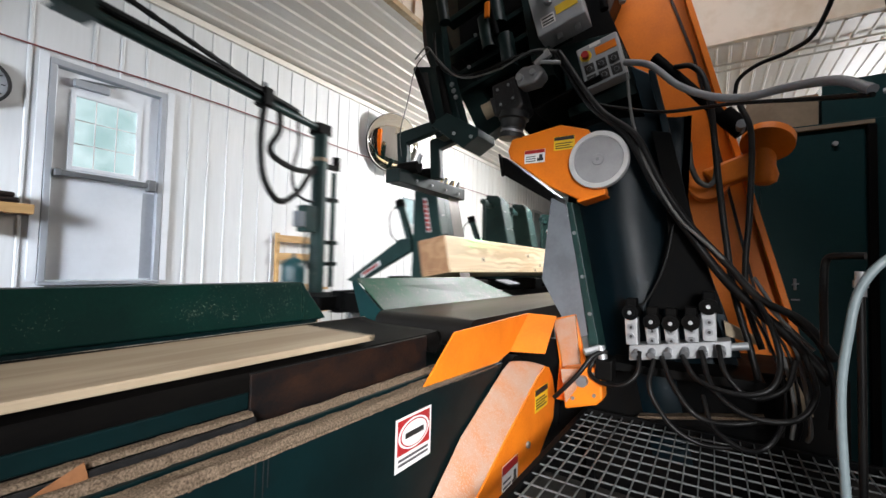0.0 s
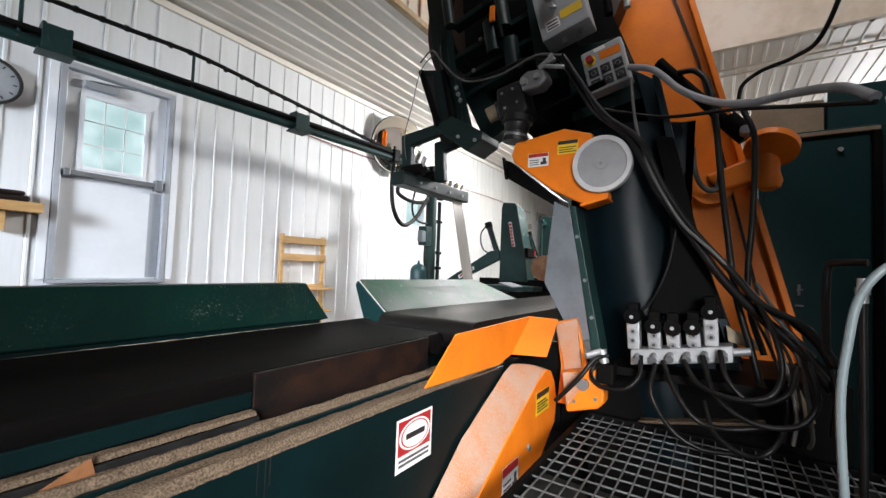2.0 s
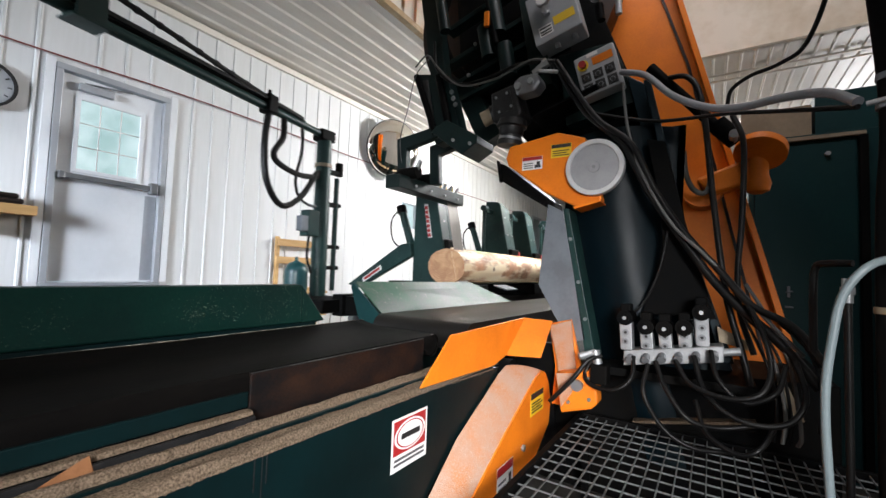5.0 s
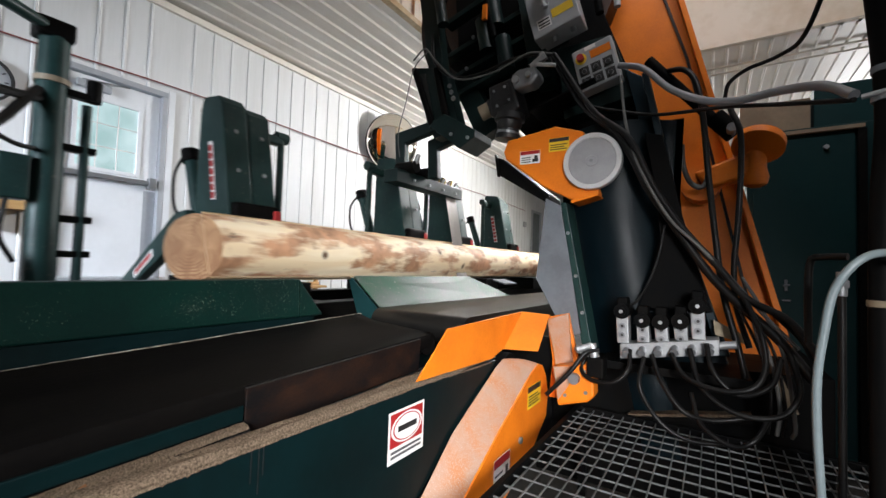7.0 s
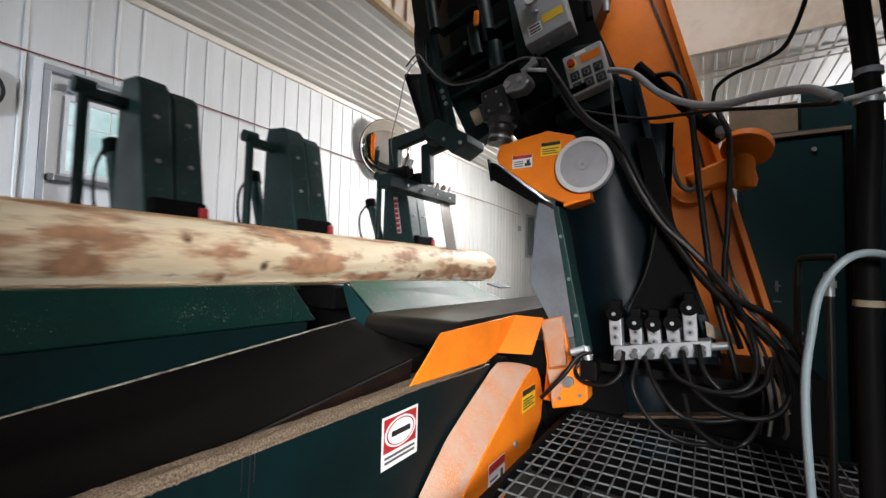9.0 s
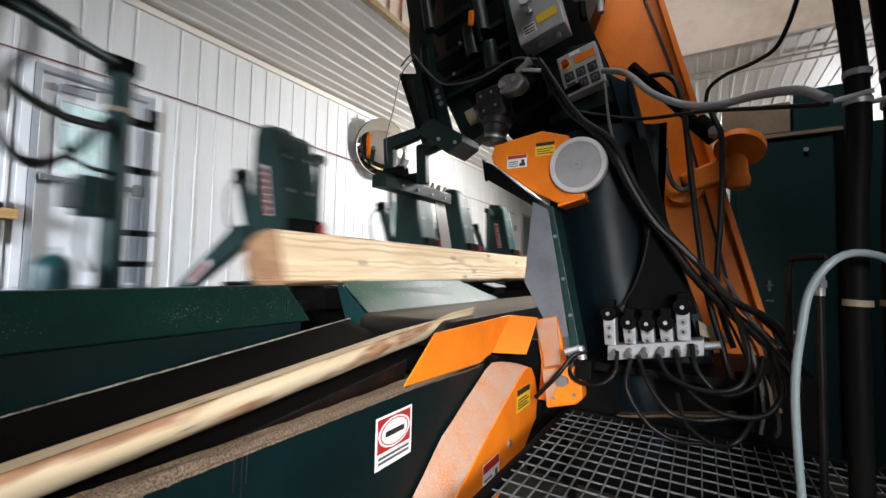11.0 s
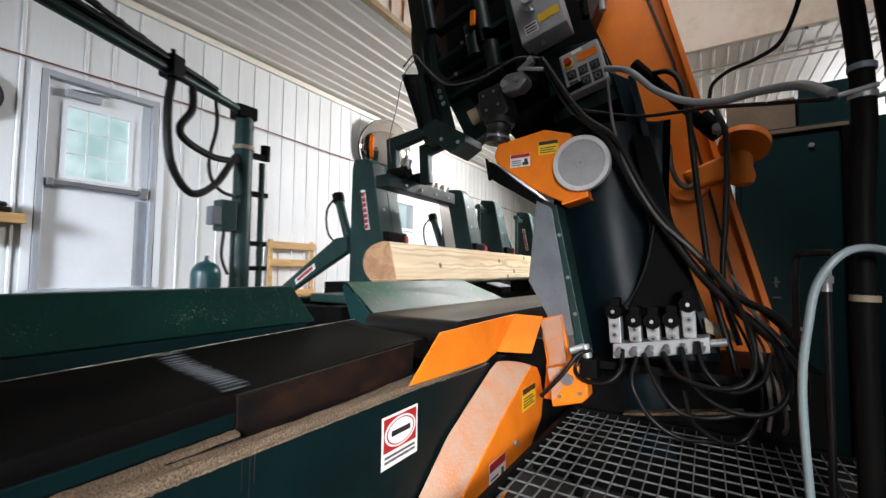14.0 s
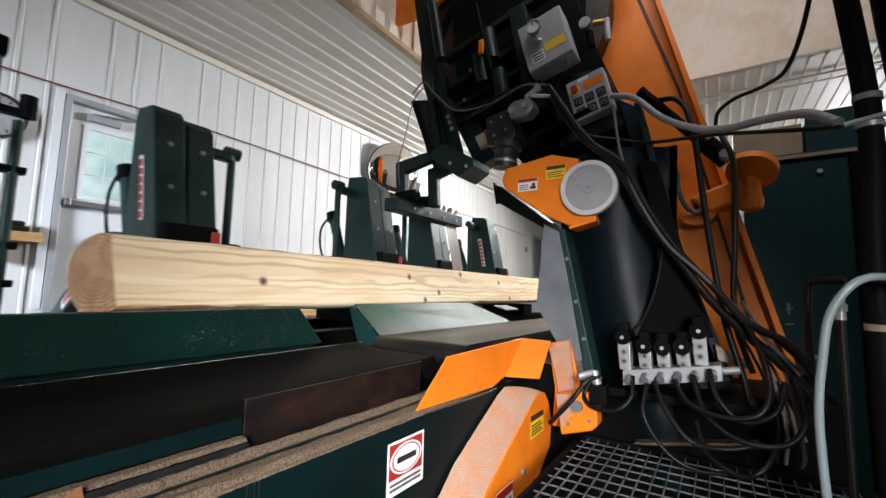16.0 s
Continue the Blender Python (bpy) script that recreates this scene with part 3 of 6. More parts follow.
def clock():
    k = thing("wall_clock", "round white wall clock with dark rim", "clock", at=(WX + 0.03, 0.70, 1.65))
    bm = bmesh.new()
    lathe(bm, (0, 0, 0), (1, 0, 0), [(0, 0.2), (0.03, 0.2), (0.03, 0.18), (0.012, 0.178)], 32)
    part("case", bm, M_INK, k, "dark rim", smooth=True)
    bm = bmesh.new()
    lathe(bm, (0.013, 0, 0), (1, 0, 0), [(0, 0.176), (0.003, 0.176)], 32)
    part("dial", bm, M_BOX, k, "pale dial")
    for i in range(12):
        t = i * math.pi / 6
        boxpart("hour_mark", (0.017, 0.019, -0.005, 0.005, 0.135, 0.162), M_INK, k, bevel=0, at=Matrix.Rotation(t, 4, "X"))
    for t, l in ((0.7, 0.09), (2.6, 0.13)):
        boxpart("hand_pointer", (0.020, 0.022, -0.005, 0.005, -0.02, l), M_INK, k, bevel=0, at=Matrix.Rotation(t, 4, "X"))


clock()


def wall_shelf():
    s = thing("wall_shelf", "pine board shelf on the wall beside the door", "shelf")
    boxpart("board", (WX + 0.02, WX + 0.18, 0.2, 1.065, 0.555, 0.64), M_PINE, s)
    boxpart("bracket", (WX + 0.02, WX + 0.14, 0.35, 0.39, 0.38, 0.554), M_PINE, s)
    boxpart("bracket", (WX + 0.02, WX + 0.14, 0.80, 0.84, 0.38, 0.554), M_PINE, s)
    b = thing("dark_bundle", "dark brown folded cloth bundle on the shelf", "bundle")
    bm = bmesh.new()
    for i, (y0, y1, z1) in enumerate(((0.3, 0.98, 0.69), (0.32, 0.95, 0.735))):
        box(bm, WX + 0.03 + i * 0.01, WX + 0.17 - i * 0.02, y0, y1, 0.641 + i * 0.05, z1)
    part("cloth_layer", bm, M_RUST, b, bevel=0.02)


wall_shelf()


def rack():
    r = thing("wooden_rack", "small pine slatted rack standing against the wall", "rack")
    y0, y1, x0 = 3.55, 4.32, WX + 0.03
    for y in (y0, y1 - 0.05):
        boxpart("upright", (x0, x0 + 0.05, y, y + 0.05, ZF, 0.60), M_PINE, r)
    for z in (0.47, 0.22, -0.22, -0.55):
        boxpart("slat", (x0 + 0.051, x0 + 0.075, y0 - 0.005, y1 + 0.005, z, z + 0.10), M_PINE, r)
    for z in (-0.2, -0.53):
        boxpart("shelf_board", (x0 + 0.076, x0 + 0.26, y0, y1, z, z + 0.03), M_PINE, r)


rack()

c = thing("red_cord", "dark red cord strung along the wall", "cord")
tubepart("cord", [(WX + 0.035, y, 2.11 - 0.025 * math.sin(i * 1.9)) for i, y in enumerate((-2.0, 0.6, 2.1, 3.2, 5.4, 8.0, 10.5, 12.8))], 0.008, M_ROPE, c)
c = thing("socket_box", "small grey wall socket box", "socket")
boxpart("cover", (WX + 0.02, WX + 0.06, 12.7, 12.9, 1.55, 1.72), M_BOX, c)

# ---- unseen lamp housings: one added over the bay, one for the floodlight ----
def ceiling_lamp(x, y, z, sx, sy, label):
    l = thing("ceiling_light", label, "light", "hall lights")
    boxpart("housing", (x - sx / 2 - 0.03, x + sx / 2 + 0.03, y - sy / 2 - 0.03, y + sy / 2 + 0.03, z + 0.04, z + 0.13), M_BOX, l)


# housing added to go with the bay fill lamp
ceiling_lamp(0.2, 2.2, 4.45, 2.4, 0.3, "unseen grey strip housing added above the bay fill lamp")

ceiling_lamp(-1.5, 7.5, 2.94, 0.7, 0.7, "square floodlight under the low ceiling")


# ---- belt conveyor beside the saw ----
XB0, XB1, ZB = -1.86, -1.31, -0.165


def conveyor():
    cv = thing("conveyor_frame", "dark green steel side frame of the belt conveyor dusted with sawdust", "conveyor")
    # long cover on the saw side
    bm = bmesh.new()
    prism(bm, [(-1.90, 0.088), (-1.99, 0.088), (-1.99, -0.16), (-1.885, -0.12)], "y", -1.5, 1.50)
    part("side_cover", bm, M_COVER, cv, "speckled green cover with a folded edge", 0.006)
    bm = bmesh.new()
    vs = [bm.verts.new(p) for p in ((-1.90, 1.501, 0.088), (-1.99, 1.501, 0.088), (-1.99, 1.72, -0.13), (-1.885, 1.66, -0.12), (-1.99, 1.501, -0.16), (-1.885, 1.501, -0.12))]
    for f in ((0, 1, 2, 3), (1, 4, 2), (0, 3, 5), (4, 5, 3, 2), (0, 5, 4, 1)):
        bm.faces.new([vs[i] for i in f])
    part("cover_end", bm, M_COVER, cv, bevel=0.003)
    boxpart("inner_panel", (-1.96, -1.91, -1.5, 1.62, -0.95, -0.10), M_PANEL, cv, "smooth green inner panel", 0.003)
    heap("dust_line", -1.909, -1.899, -1.5, 1.66, -0.118, 0.005, "pale dust along the fold of the cover", 21, M_DUSTPALE, 4, 200, cv)
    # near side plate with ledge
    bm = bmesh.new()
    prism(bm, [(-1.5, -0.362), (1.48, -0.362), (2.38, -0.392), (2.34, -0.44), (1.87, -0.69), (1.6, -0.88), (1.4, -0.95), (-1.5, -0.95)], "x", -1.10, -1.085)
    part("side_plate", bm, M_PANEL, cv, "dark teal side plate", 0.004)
    for y, l in ((0.72, 0.07), (0.745, 0.11), (0.76, 0.06)):
        boxpart("dust_drip", (-1.0848, -1.084, y, y + 0.004, -0.40 - l, -0.37), M_GREASE, cv, "grey drip mark", 0)
    boxpart("ledge", (-1.19, -1.101, -1.5, 2.36, -0.40, -0.385), M_PANEL, cv, bevel=0.002)
    for y in (-1.2, 0.4, 2.0):
        for x in (-1.94, -1.13):
            boxpart("leg", (x - 0.03, x + 0.03, y - 0.03, y + 0.03, ZF, -0.951 if x < -1.5 else -0.401), M_PANEL, cv)
    return cv




def heap(name, x0, x1, y0, y1, z, h, label, seed, material, nx=10, ny=160, parent=None):
    """Loose sawdust lying in an uneven strip."""
    bm = bmesh.new()
    rows = []
    for j in range(ny + 1):
        y = y0 + (y1 - y0) * j / ny
        row = []
        for i in range(nx + 1):
            u = i / nx
            n = noise.noise((u * 3 + seed, y * 7, 0)) * 0.6 + noise.noise((u * 9, y * 45, seed)) * 0.18 + noise.noise((u * 22, y * 130, seed)) * 0.15
            edge = min(1, 7 * min(u, 1 - u)) ** 0.6
            w = 0.006 * noise.noise((y * 30, seed, i // 5))
            row.append(bm.verts.new((x0 + (x1 - x0) * u + w, y, z + h * edge * (0.8 + 0.28 * n))))
        rows.append(row)
    for a, b in zip(rows, rows[1:]):
        for i in range(nx):
            bm.faces.new((a[i], a[i + 1], b[i + 1], b[i]))
    ob = part(name, bm, material, parent, label, smooth=True)
    return ob




def dust_fringe(parent):
    """Sawdust clinging in a ragged edge to the face of the side plate."""
    bm = bmesh.new()
    n = 520
    top, low = [], []
    for i in range(n + 1):
        y = -1.4 + 3.7 * i / n
        zt = (-0.366 if y < 1.48 else -0.366 - 0.03 * (y - 1.48) / 0.9)
        d = 0.001 + 0.010 * abs(noise.noise((y * 11, 0.3, 0))) + 0.012 * abs(noise.noise((y * 60, 1.7, 0)))
        top.append(bm.verts.new((-1.080, y, zt + 0.006)))
        low.append(bm.verts.new((-1.0835, y, zt - d)))
    for i in range(n):
        bm.faces.new((top[i], top[i + 1], low[i + 1], low[i]))
    part("dust_fringe", bm, M_DUST, parent, "ragged fringe of sawdust", smooth=True)


CONVEYOR = conveyor()
dust_fringe(CONVEYOR)

tagged(heap("sawdust", -1.166, -1.079, -1.4, 2.36, -0.372, 0.036, "tan sawdust lying along the conveyor ledge", 3, M_DUST, 10, 420), category="sawdust", kind="stuff")


def tilt_table():
    """The belt section that tips down about its far end; its pose is at the hinge."""
    t = thing("tilting_conveyor", "black rubber belt conveyor section that tips down at one end", "conveyor", at=(-1.585, 1.95, ZB))
    L = 3.4
    bm = bmesh.new()
    n = 40
    rows = []
    for j in range(n + 1):
        y = -L + (L + 0.0) * j / n
        row = [bm.verts.new((x, y, 0.004 * noise.noise((x * 2, y * 2, 5)) - 0.012 * max(0.0, x / 0.275) ** 4 + 0.027 * max(0.0, -x / 0.275) ** 3)) for x in [-0.275 + 0.55 * i / 12 for i in range(13)]]
        rows.append(row + [bm.verts.new((0.283, y, -0.03)), bm.verts.new((0.286, y, -0.077))])
    end = []
    for k in range(1, 9):
        a = math.pi * k / 8
        end.append([bm.verts.new((x, 0.065 * math.sin(a), -0.065 + 0.065 * math.cos(a))) for x in [-0.275 + 0.55 * i / 12 for i in range(13)] + [0.279, 0.281]])
    rows += end
    for a, b in zip(rows, rows[1:]):
        for i in range(14):
            bm.faces.new((a[i], a[i + 1], b[i + 1], b[i]))
    part("belt", bm, M_BELT, t, "worn black rubber belt", smooth=True)
    boxpart("bed", (-0.26, 0.26, -L, -0.05, -0.125, -0.02), M_BLACK, t)
    boxpart("rear_rail", (-0.30, -0.279, -L, -0.02, -0.15, 0.02), M_PANEL, t)
    boxpart("steel_guide", (0.28, 0.292, -1.12, -0.10, -0.188, -0.018), M_RUST, t, "rust-brown steel guide plate", 0.003)
    boxpart("worn_edge", (0.2795, 0.2925, -1.12, -0.10, -0.0178, -0.0164), M_GREASE, t, "worn top edge", 0)
    boxpart("near_rail", (0.28, 0.292, -L, -1.125, -0.128, -0.075), M_PANEL, t)
    boxpart("angle_rail", (0.338, 0.346, -2.05, -1.13, -0.185, -0.145), M_GREASE, t, "worn steel angle rail", 0.002)
    heap("sawdust_strip", 0.350, 0.378, -L, -0.09, -0.1855, 0.034, "tan sawdust in the side channel", 12, M_DUST, 6, 300, t)
    prismpart("end_bracket", [(-1.72, -0.185), (-1.555, -0.185), (-1.572, -0.118)], "x", 0.347, 0.351, M_RUSTOR, t, "rusty orange bracket", 0.002)
    boxpart("bottom_flange", (0.293, 0.395, -L, -0.06, -0.205, -0.1855), M_PANEL, t)
    boxpart("ledge", (0.285, 0.334, -L, -1.125, -0.165, -0.142), M_BLACK, t)
    heap("sawdust_strip", 0.287, 0.333, -L, -1.13, -0.143, 0.016, "tan sawdust on the narrow ledge", 9, M_DUST, 8, 300, t)
    boxpart("inner_rail", (0.262, 0.279, -L, -0.1, -0.20, -0.128), M_BLACK, t)
    heap("sawdust_edge", -0.299, -0.277, -L, 0.02, 0.018, 0.010, "pale sawdust along the belt edge", 4, M_DUSTPALE, 5, 260, t)
    rodpart("end_roller", (-0.27, 0.0, -0.066), (0.27, 0.0, -0.066), 0.058, M_BLACK, t)
    global SPLICE
    SPLICE = boxpart("belt_splice", (-0.262, 0.262, -0.010, 0.010, -0.001, 0.0006), M_BELT, t, "belt joint with grey lacing clips", 0)
    bm = bmesh.new()
    box(bm, -0.007, 0.007, -0.034, 0.034, 0.001, 0.0045)
    clip = part("lacing_clip", bm, M_GALV, SPLICE)
    for i in range(19):
        x = -0.252 + 0.028 * i
        if i:
            clip = new("lacing_clip", clip.data)
            clip.parent = SPLICE
        clip.location = (x, 0.004 * (i % 3 - 1), 0.027 * max(0.0, -x / 0.275) ** 3 - 0.012 * max(0.0, x / 0.275) ** 4)
    SPLICE.location = (0, -2.0, -0.1)
    return t


TABLE = tilt_table()


def second_conveyor():
    s = thing("outfeed_conveyor", "black belt conveyor under the saw with a worn steel slide", "conveyor")
    # rounded belt beyond the joint
    bm = bmesh.new()
    prof = [(2.14 + 0.085 * math.cos(a), -0.195 + 0.085 * math.sin(a)) for a in [math.pi * (1.5 - k / 8) for k in range(9)]]
    prof += [(7.0, -0.13), (7.0, -0.28)]
    prism(bm, prof, "x", -1.86, -1.15)
    part("belt", bm, M_BELT_SHINY, s, "glossy black rubber belt", smooth=True)
    bm = bmesh.new()
    vs = [(-1.86, 2.20, -0.155), (-1.84, 4.5, -0.165), (-2.13, 3.85, 0.088), (-2.10, 2.12, 0.098)]
    for dz in (0, -0.012):
        for v in vs:
            bm.verts.new((v[0], v[1], v[2] + dz))
    bm.verts.ensure_lookup_table()
    V = bm.verts
    for f in ((0, 1, 2, 3), (7, 6, 5, 4), (0, 4, 5, 1), (1, 5, 6, 2), (2, 6, 7, 3), (3, 7, 4, 0)):
        bm.faces.new([V[i] for i in f])
    part("slide_pan", bm, M_PAN, s, "steel slide tinted green for the laser's reflection", 0.003)
    bm = bmesh.new()
    for v in ((-1.86, 2.19, -0.17), (-2.10, 2.11, 0.085), (-2.12, 2.11, 0.06), (-2.02, 2.17, -0.35), (-1.90, 2.19, -0.45)):
        bm.verts.new(v)
    for v in list(bm.verts):
        bm.verts.new((v.co.x, v.co.y - 0.012, v.co.z))
    bm.verts.ensure_lookup_table()
    V = bm.verts
    bm.faces.new([V[i] for i in range(5)])
    bm.faces.new([V[i] for i in range(9, 4, -1)])
    for i in range(5):
        bm.faces.new((V[i], V[i + 5], V[(i + 1) % 5 + 5], V[(i + 1) % 5]))
    part("end_gusset", bm, M_CABINET, s)
    boxpart("flap", (-2.08, -1.9, 4.42, 4.75, -0.06, -0.045), M_GALV, s, at=Matrix.Rotation(radians(14), 4, "Y") @ Matrix.Translation((0, 0, -0.42)))
    boxpart("side_beam", (-1.90, -1.865, 2.10, 7.0, -0.62, -0.2), M_CABINET, s)
    for y in (2.4, 4.4, 6.6):
        boxpart("leg", (-1.9, -1.84, y, y + 0.06, ZF, -0.39), M_CABINET, s)
        boxpart("leg", (-1.22, -1.16, y, y + 0.06, ZF, -0.39), M_CABINET, s)


second_conveyor()


def stick_label(parent, name, face, a0, a1, z0, z1, pos, dirn, label, top=None, bars=3, colour=None, symbol=False, shear=0.0):
    """A flat decal with plain bars. face 'x' or 'y': the plane it lies on, at pos, a little proud towards dirn."""
    def pl(u0, u1, w0, w1, lift, mat_, nm):
        bm = bmesh.new()
        lo, hi = sorted((pos + dirn * lift, pos + dirn * (lift + 0.0006)))
        h = a1 - a0
        v = z1 - z0
        q = [(a0 + u0 * h, z0 + w0 * v), (a0 + u1 * h, z0 + w0 * v), (a0 + u1 * h, z0 + w1 * v), (a0 + u0 * h, z0 + w1 * v)]
        q = [(a + shear * (z - z0), z) for a, z in q]
        prism(bm, q, face, lo, hi)
        return part(nm, bm, mat_, base_ if nm != name else parent, label if nm == name else "")
    base_ = None
    base_ = pl(0, 1, 0, 1, 0.001, colour or M_WHITE, name)
    if top:
        pl(0.02, 0.98, 0.72, 0.98, 0.0018, top, "band")
    for i in range(bars):
        w = 0.12 + 0.5 * i / max(1, bars)
        pl(0.08, 0.55 if symbol else 0.9 - 0.13 * (i % 2), w, w + 0.07, 0.0018, M_GREYINK if colour is None else M_INK, "text_bar")
    if symbol:
        pl(0.62, 0.92, 0.12, 0.35, 0.0018, M_INK, "symbol")
        pl(0.72, 0.88, 0.35, 0.60, 0.0018, M_INK, "symbol")
    return base_


def maker_sign():
    s = thing("maker_sign", "white sign with red panel and white oval on side plate", "sign")
    x = -1.0835
    y0, y1, z0, z1 = 1.345, 1.60, -0.66, -0.44
    stick = [("panel", 0.0, 1, 0.0, 1, M_WHITE, 0), ("red_panel", 0.05, 0.95, 0.30, 0.95, M_RED, 1)]
    def quad(u0, u1, w0, w1):
        return [(y0 + u * (y1 - y0), z0 + w * (z1 - z0)) for u, w in ((u0, w0), (u1, w0), (u1, w1), (u0, w1))]
    for n, u0, u1, w0, w1, m, k in stick:
        prismpart(n, quad(u0, u1, w0, w1), "x", x + 0.0008 * k, x + 0.0008 * k + 0.0007, m, s, bevel=0)
    for n, f, m, k in (("oval_rim", 1.08, M_WHITE, 2), ("oval", 0.96, M_RED, 3), ("oval_field", 0.88, M_WHITE, 4)):
        prismpart(n, [(y0 + (y1 - y0) * (0.5 + 0.40 * f * math.cos(a)), z0 + (z1 - z0) * (0.625 + 0.27 * f * math.sin(a))) for a in [2 * math.pi * i / 36 for i in range(36)]], "x", x + 0.0008 * k, x + 0.0008 * k + 0.0007, m, s, bevel=0)
    prismpart("word_bar", quad(0.24, 0.76, 0.57, 0.68), "x", x + 0.004, x + 0.0047, M_INK, s, bevel=0)
    for w in (0.18, 0.09):
        prismpart("text_bar", quad(0.08, 0.92, w, w + 0.05), "x", x + 0.0008, x + 0.0015, M_GREYINK, s, bevel=0)


maker_sign()


def orange_guard():
    g = thing("orange_chute_guard", "bright orange folded steel chute guard at the belt end", "guard")
    prismpart("front_sheet", [(1.50, -0.335), (1.75, -0.125), (2.72, -0.11), (2.42, -0.325), (2.25, -0.36)], "x", -1.065, -1.055, M_ORANGE, g, bevel=0.002)
    bm = bmesh.new()
    for v in ((-1.06, 2.721, -0.11), (-1.06, 2.421, -0.325), (-0.86, 2.50, -0.325), (-0.88, 2.78, -0.12)):
        bm.verts.new(v)
    for v in list(bm.verts):
        bm.verts.new((v.co.x, v.co.y + 0.01, v.co.z - 0.004))
    bm.verts.ensure_lookup_table()
    V = bm.verts
    bm.faces.new([V[i] for i in range(4)])
    bm.faces.new([V[i] for i in range(7, 3, -1)])
    for i in range(4):
        bm.faces.new((V[i], V[i + 4], V[(i + 1) % 4 + 4], V[(i + 1) % 4]))
    part("folded_wing", bm, M_ORANGE, g, bevel=0.002)
    d = thing("drive_guard", "long orange chain guard dusted with pink sawdust", "guard")
    far = [(2.56, -0.41), (2.45, -0.395), (2.35, -0.427), (1.853, -0.672), (1.61, -0.862), (1.2, -1.18)]
    near = [(2.80, -0.475), (2.72, -0.455), (2.60, -0.49), (2.171, -0.696), (1.785, -0.897), (1.3, -1.15)]
    side = near[::-1] + [(2.88, -0.56), (2.93, -0.70), (2.90, -0.85), (2.635, -1.0), (2.27, -1.114), (1.7, -1.29), (1.3, -1.29)]
    prismpart("side_face", side, "x", -0.94, -0.93, M_ORANGE, d, bevel=0.002)
    bm = bmesh.new()
    grid = []
    for u in range(9):
        w = u / 8
        grid.append([bm.verts.new((-1.07 + 0.131 * w, ya + (yb - ya) * w, za + (zb - za) * w + 0.012 * math.sin(math.pi * w))) for (ya, za), (yb, zb) in zip(far, near)])
    for a0, a1 in zip(grid, grid[1:]):
        for i in range(len(far) - 1):
            bm.faces.new((a0[i], a0[i + 1], a1[i + 1], a1[i]))
    bmesh.ops.subdivide_edges(bm, edges=bm.edges[:], cuts=1)
    bmesh.ops.solidify(bm, geom=bm.faces[:], thickness=0.004)
    part("top_strip", bm, M_DUSTOR, d, "top covered in pale pink sawdust", smooth=True)
    boxpart("back_face", (-1.068, -1.064, 1.3, 2.5, -1.29, -0.95), M_ORANGE, d, bevel=0)
    rodpart("bolt", (-0.93, 2.414, -0.862), (-0.915, 2.414, -0.862), 0.02, M_BAR, d)
    boxpart("guard_back", (-1.3, -0.9, 2.93, 2.97, -0.9, -0.30), M_BLACK, d)
    # dark drum added to block a light leak between the two guards
    rodpart("gap_drum", (-1.30, 2.58, -0.52), (-1.08, 2.58, -0.52), 0.14, M_BLACK, d, "black drum added to fill the bright gap by the guard", 24)
    b = stick_label(d, "warning_label", "x", 2.53, 2.77, -0.715, -0.57, -0.93, 1, "yellow caution label", M_INK, 4, M_YELLOW)
    b = stick_label(d, "warning_label", "x", 2.055, 2.27, -1.04, -0.86, -0.93, 1, "white and red warning label", M_RED, 3, None, True)
    m = thing("drive_motor_mount", "orange motor mount crusted with sawdust beside the guard", "motor mount")
    prismpart("plate", [(-0.93, -0.15), (-0.78, -0.11), (-0.70, -0.45), (-0.76, -0.70), (-0.90, -0.70), (-0.88, -0.44)], "y", 2.86, 2.90, M_ORANGE, m)
    prismpart("crust", [(-0.92, -0.16), (-0.77, -0.11), (-0.75, -0.30), (-0.73, -0.45), (-0.84, -0.53), (-0.87, -0.36)], "y", 2.83, 2.859, M_DUSTOR, m, "pale sawdust crust", 0.008)
    prismpart("gearbox", [(-0.83, -0.45), (-0.60, -0.40), (-0.57, -0.44), (-0.56, -0.60), (-0.60, -0.64), (-0.79, -0.70)], "y", 2.70, 2.829, M_ORANGE, m, "orange gearbox housing", 0.014)
    prismpart("gearbox_crust", [(-0.82, -0.449), (-0.68, -0.425), (-0.72, -0.56), (-0.785, -0.66)], "y", 2.692, 2.699, M_DUSTOR, m, "pale sawdust crust", 0.003)
    rodpart("hub", (-0.68, 2.66, -0.50), (-0.68, 2.699, -0.50), 0.035, M_BAR, m)
    for x, z in ((-0.62, -0.45), (-0.61, -0.58), (-0.74, -0.62)):
        rodpart("cover_bolt", (x, 2.699, z), (x, 2.688, z), 0.012, M_BAR, m, n=6)
    v = thing("drive_valve", "small black hydraulic valve with a steel elbow", "valve")
    boxpart("body", (-0.60, -0.50, 2.66, 2.78, -0.47, -0.35), M_BLACK, v, bevel=0.01)
    rodpart("elbow", (-0.56, 2.70, -0.35), (-0.58, 2.70, -0.27), 0.028, M_ALU, v)
    rodpart("elbow_arm", (-0.58, 2.70, -0.28), (-0.66, 2.64, -0.31), 0.02, M_ALU, v)


orange_guard()


# ---- band saw ----
def box_on(name, poly, y0, y1, material, parent, label="", bevel=0.006):
    return prismpart(name, poly, "y", y0, y1, material, parent, label, bevel)


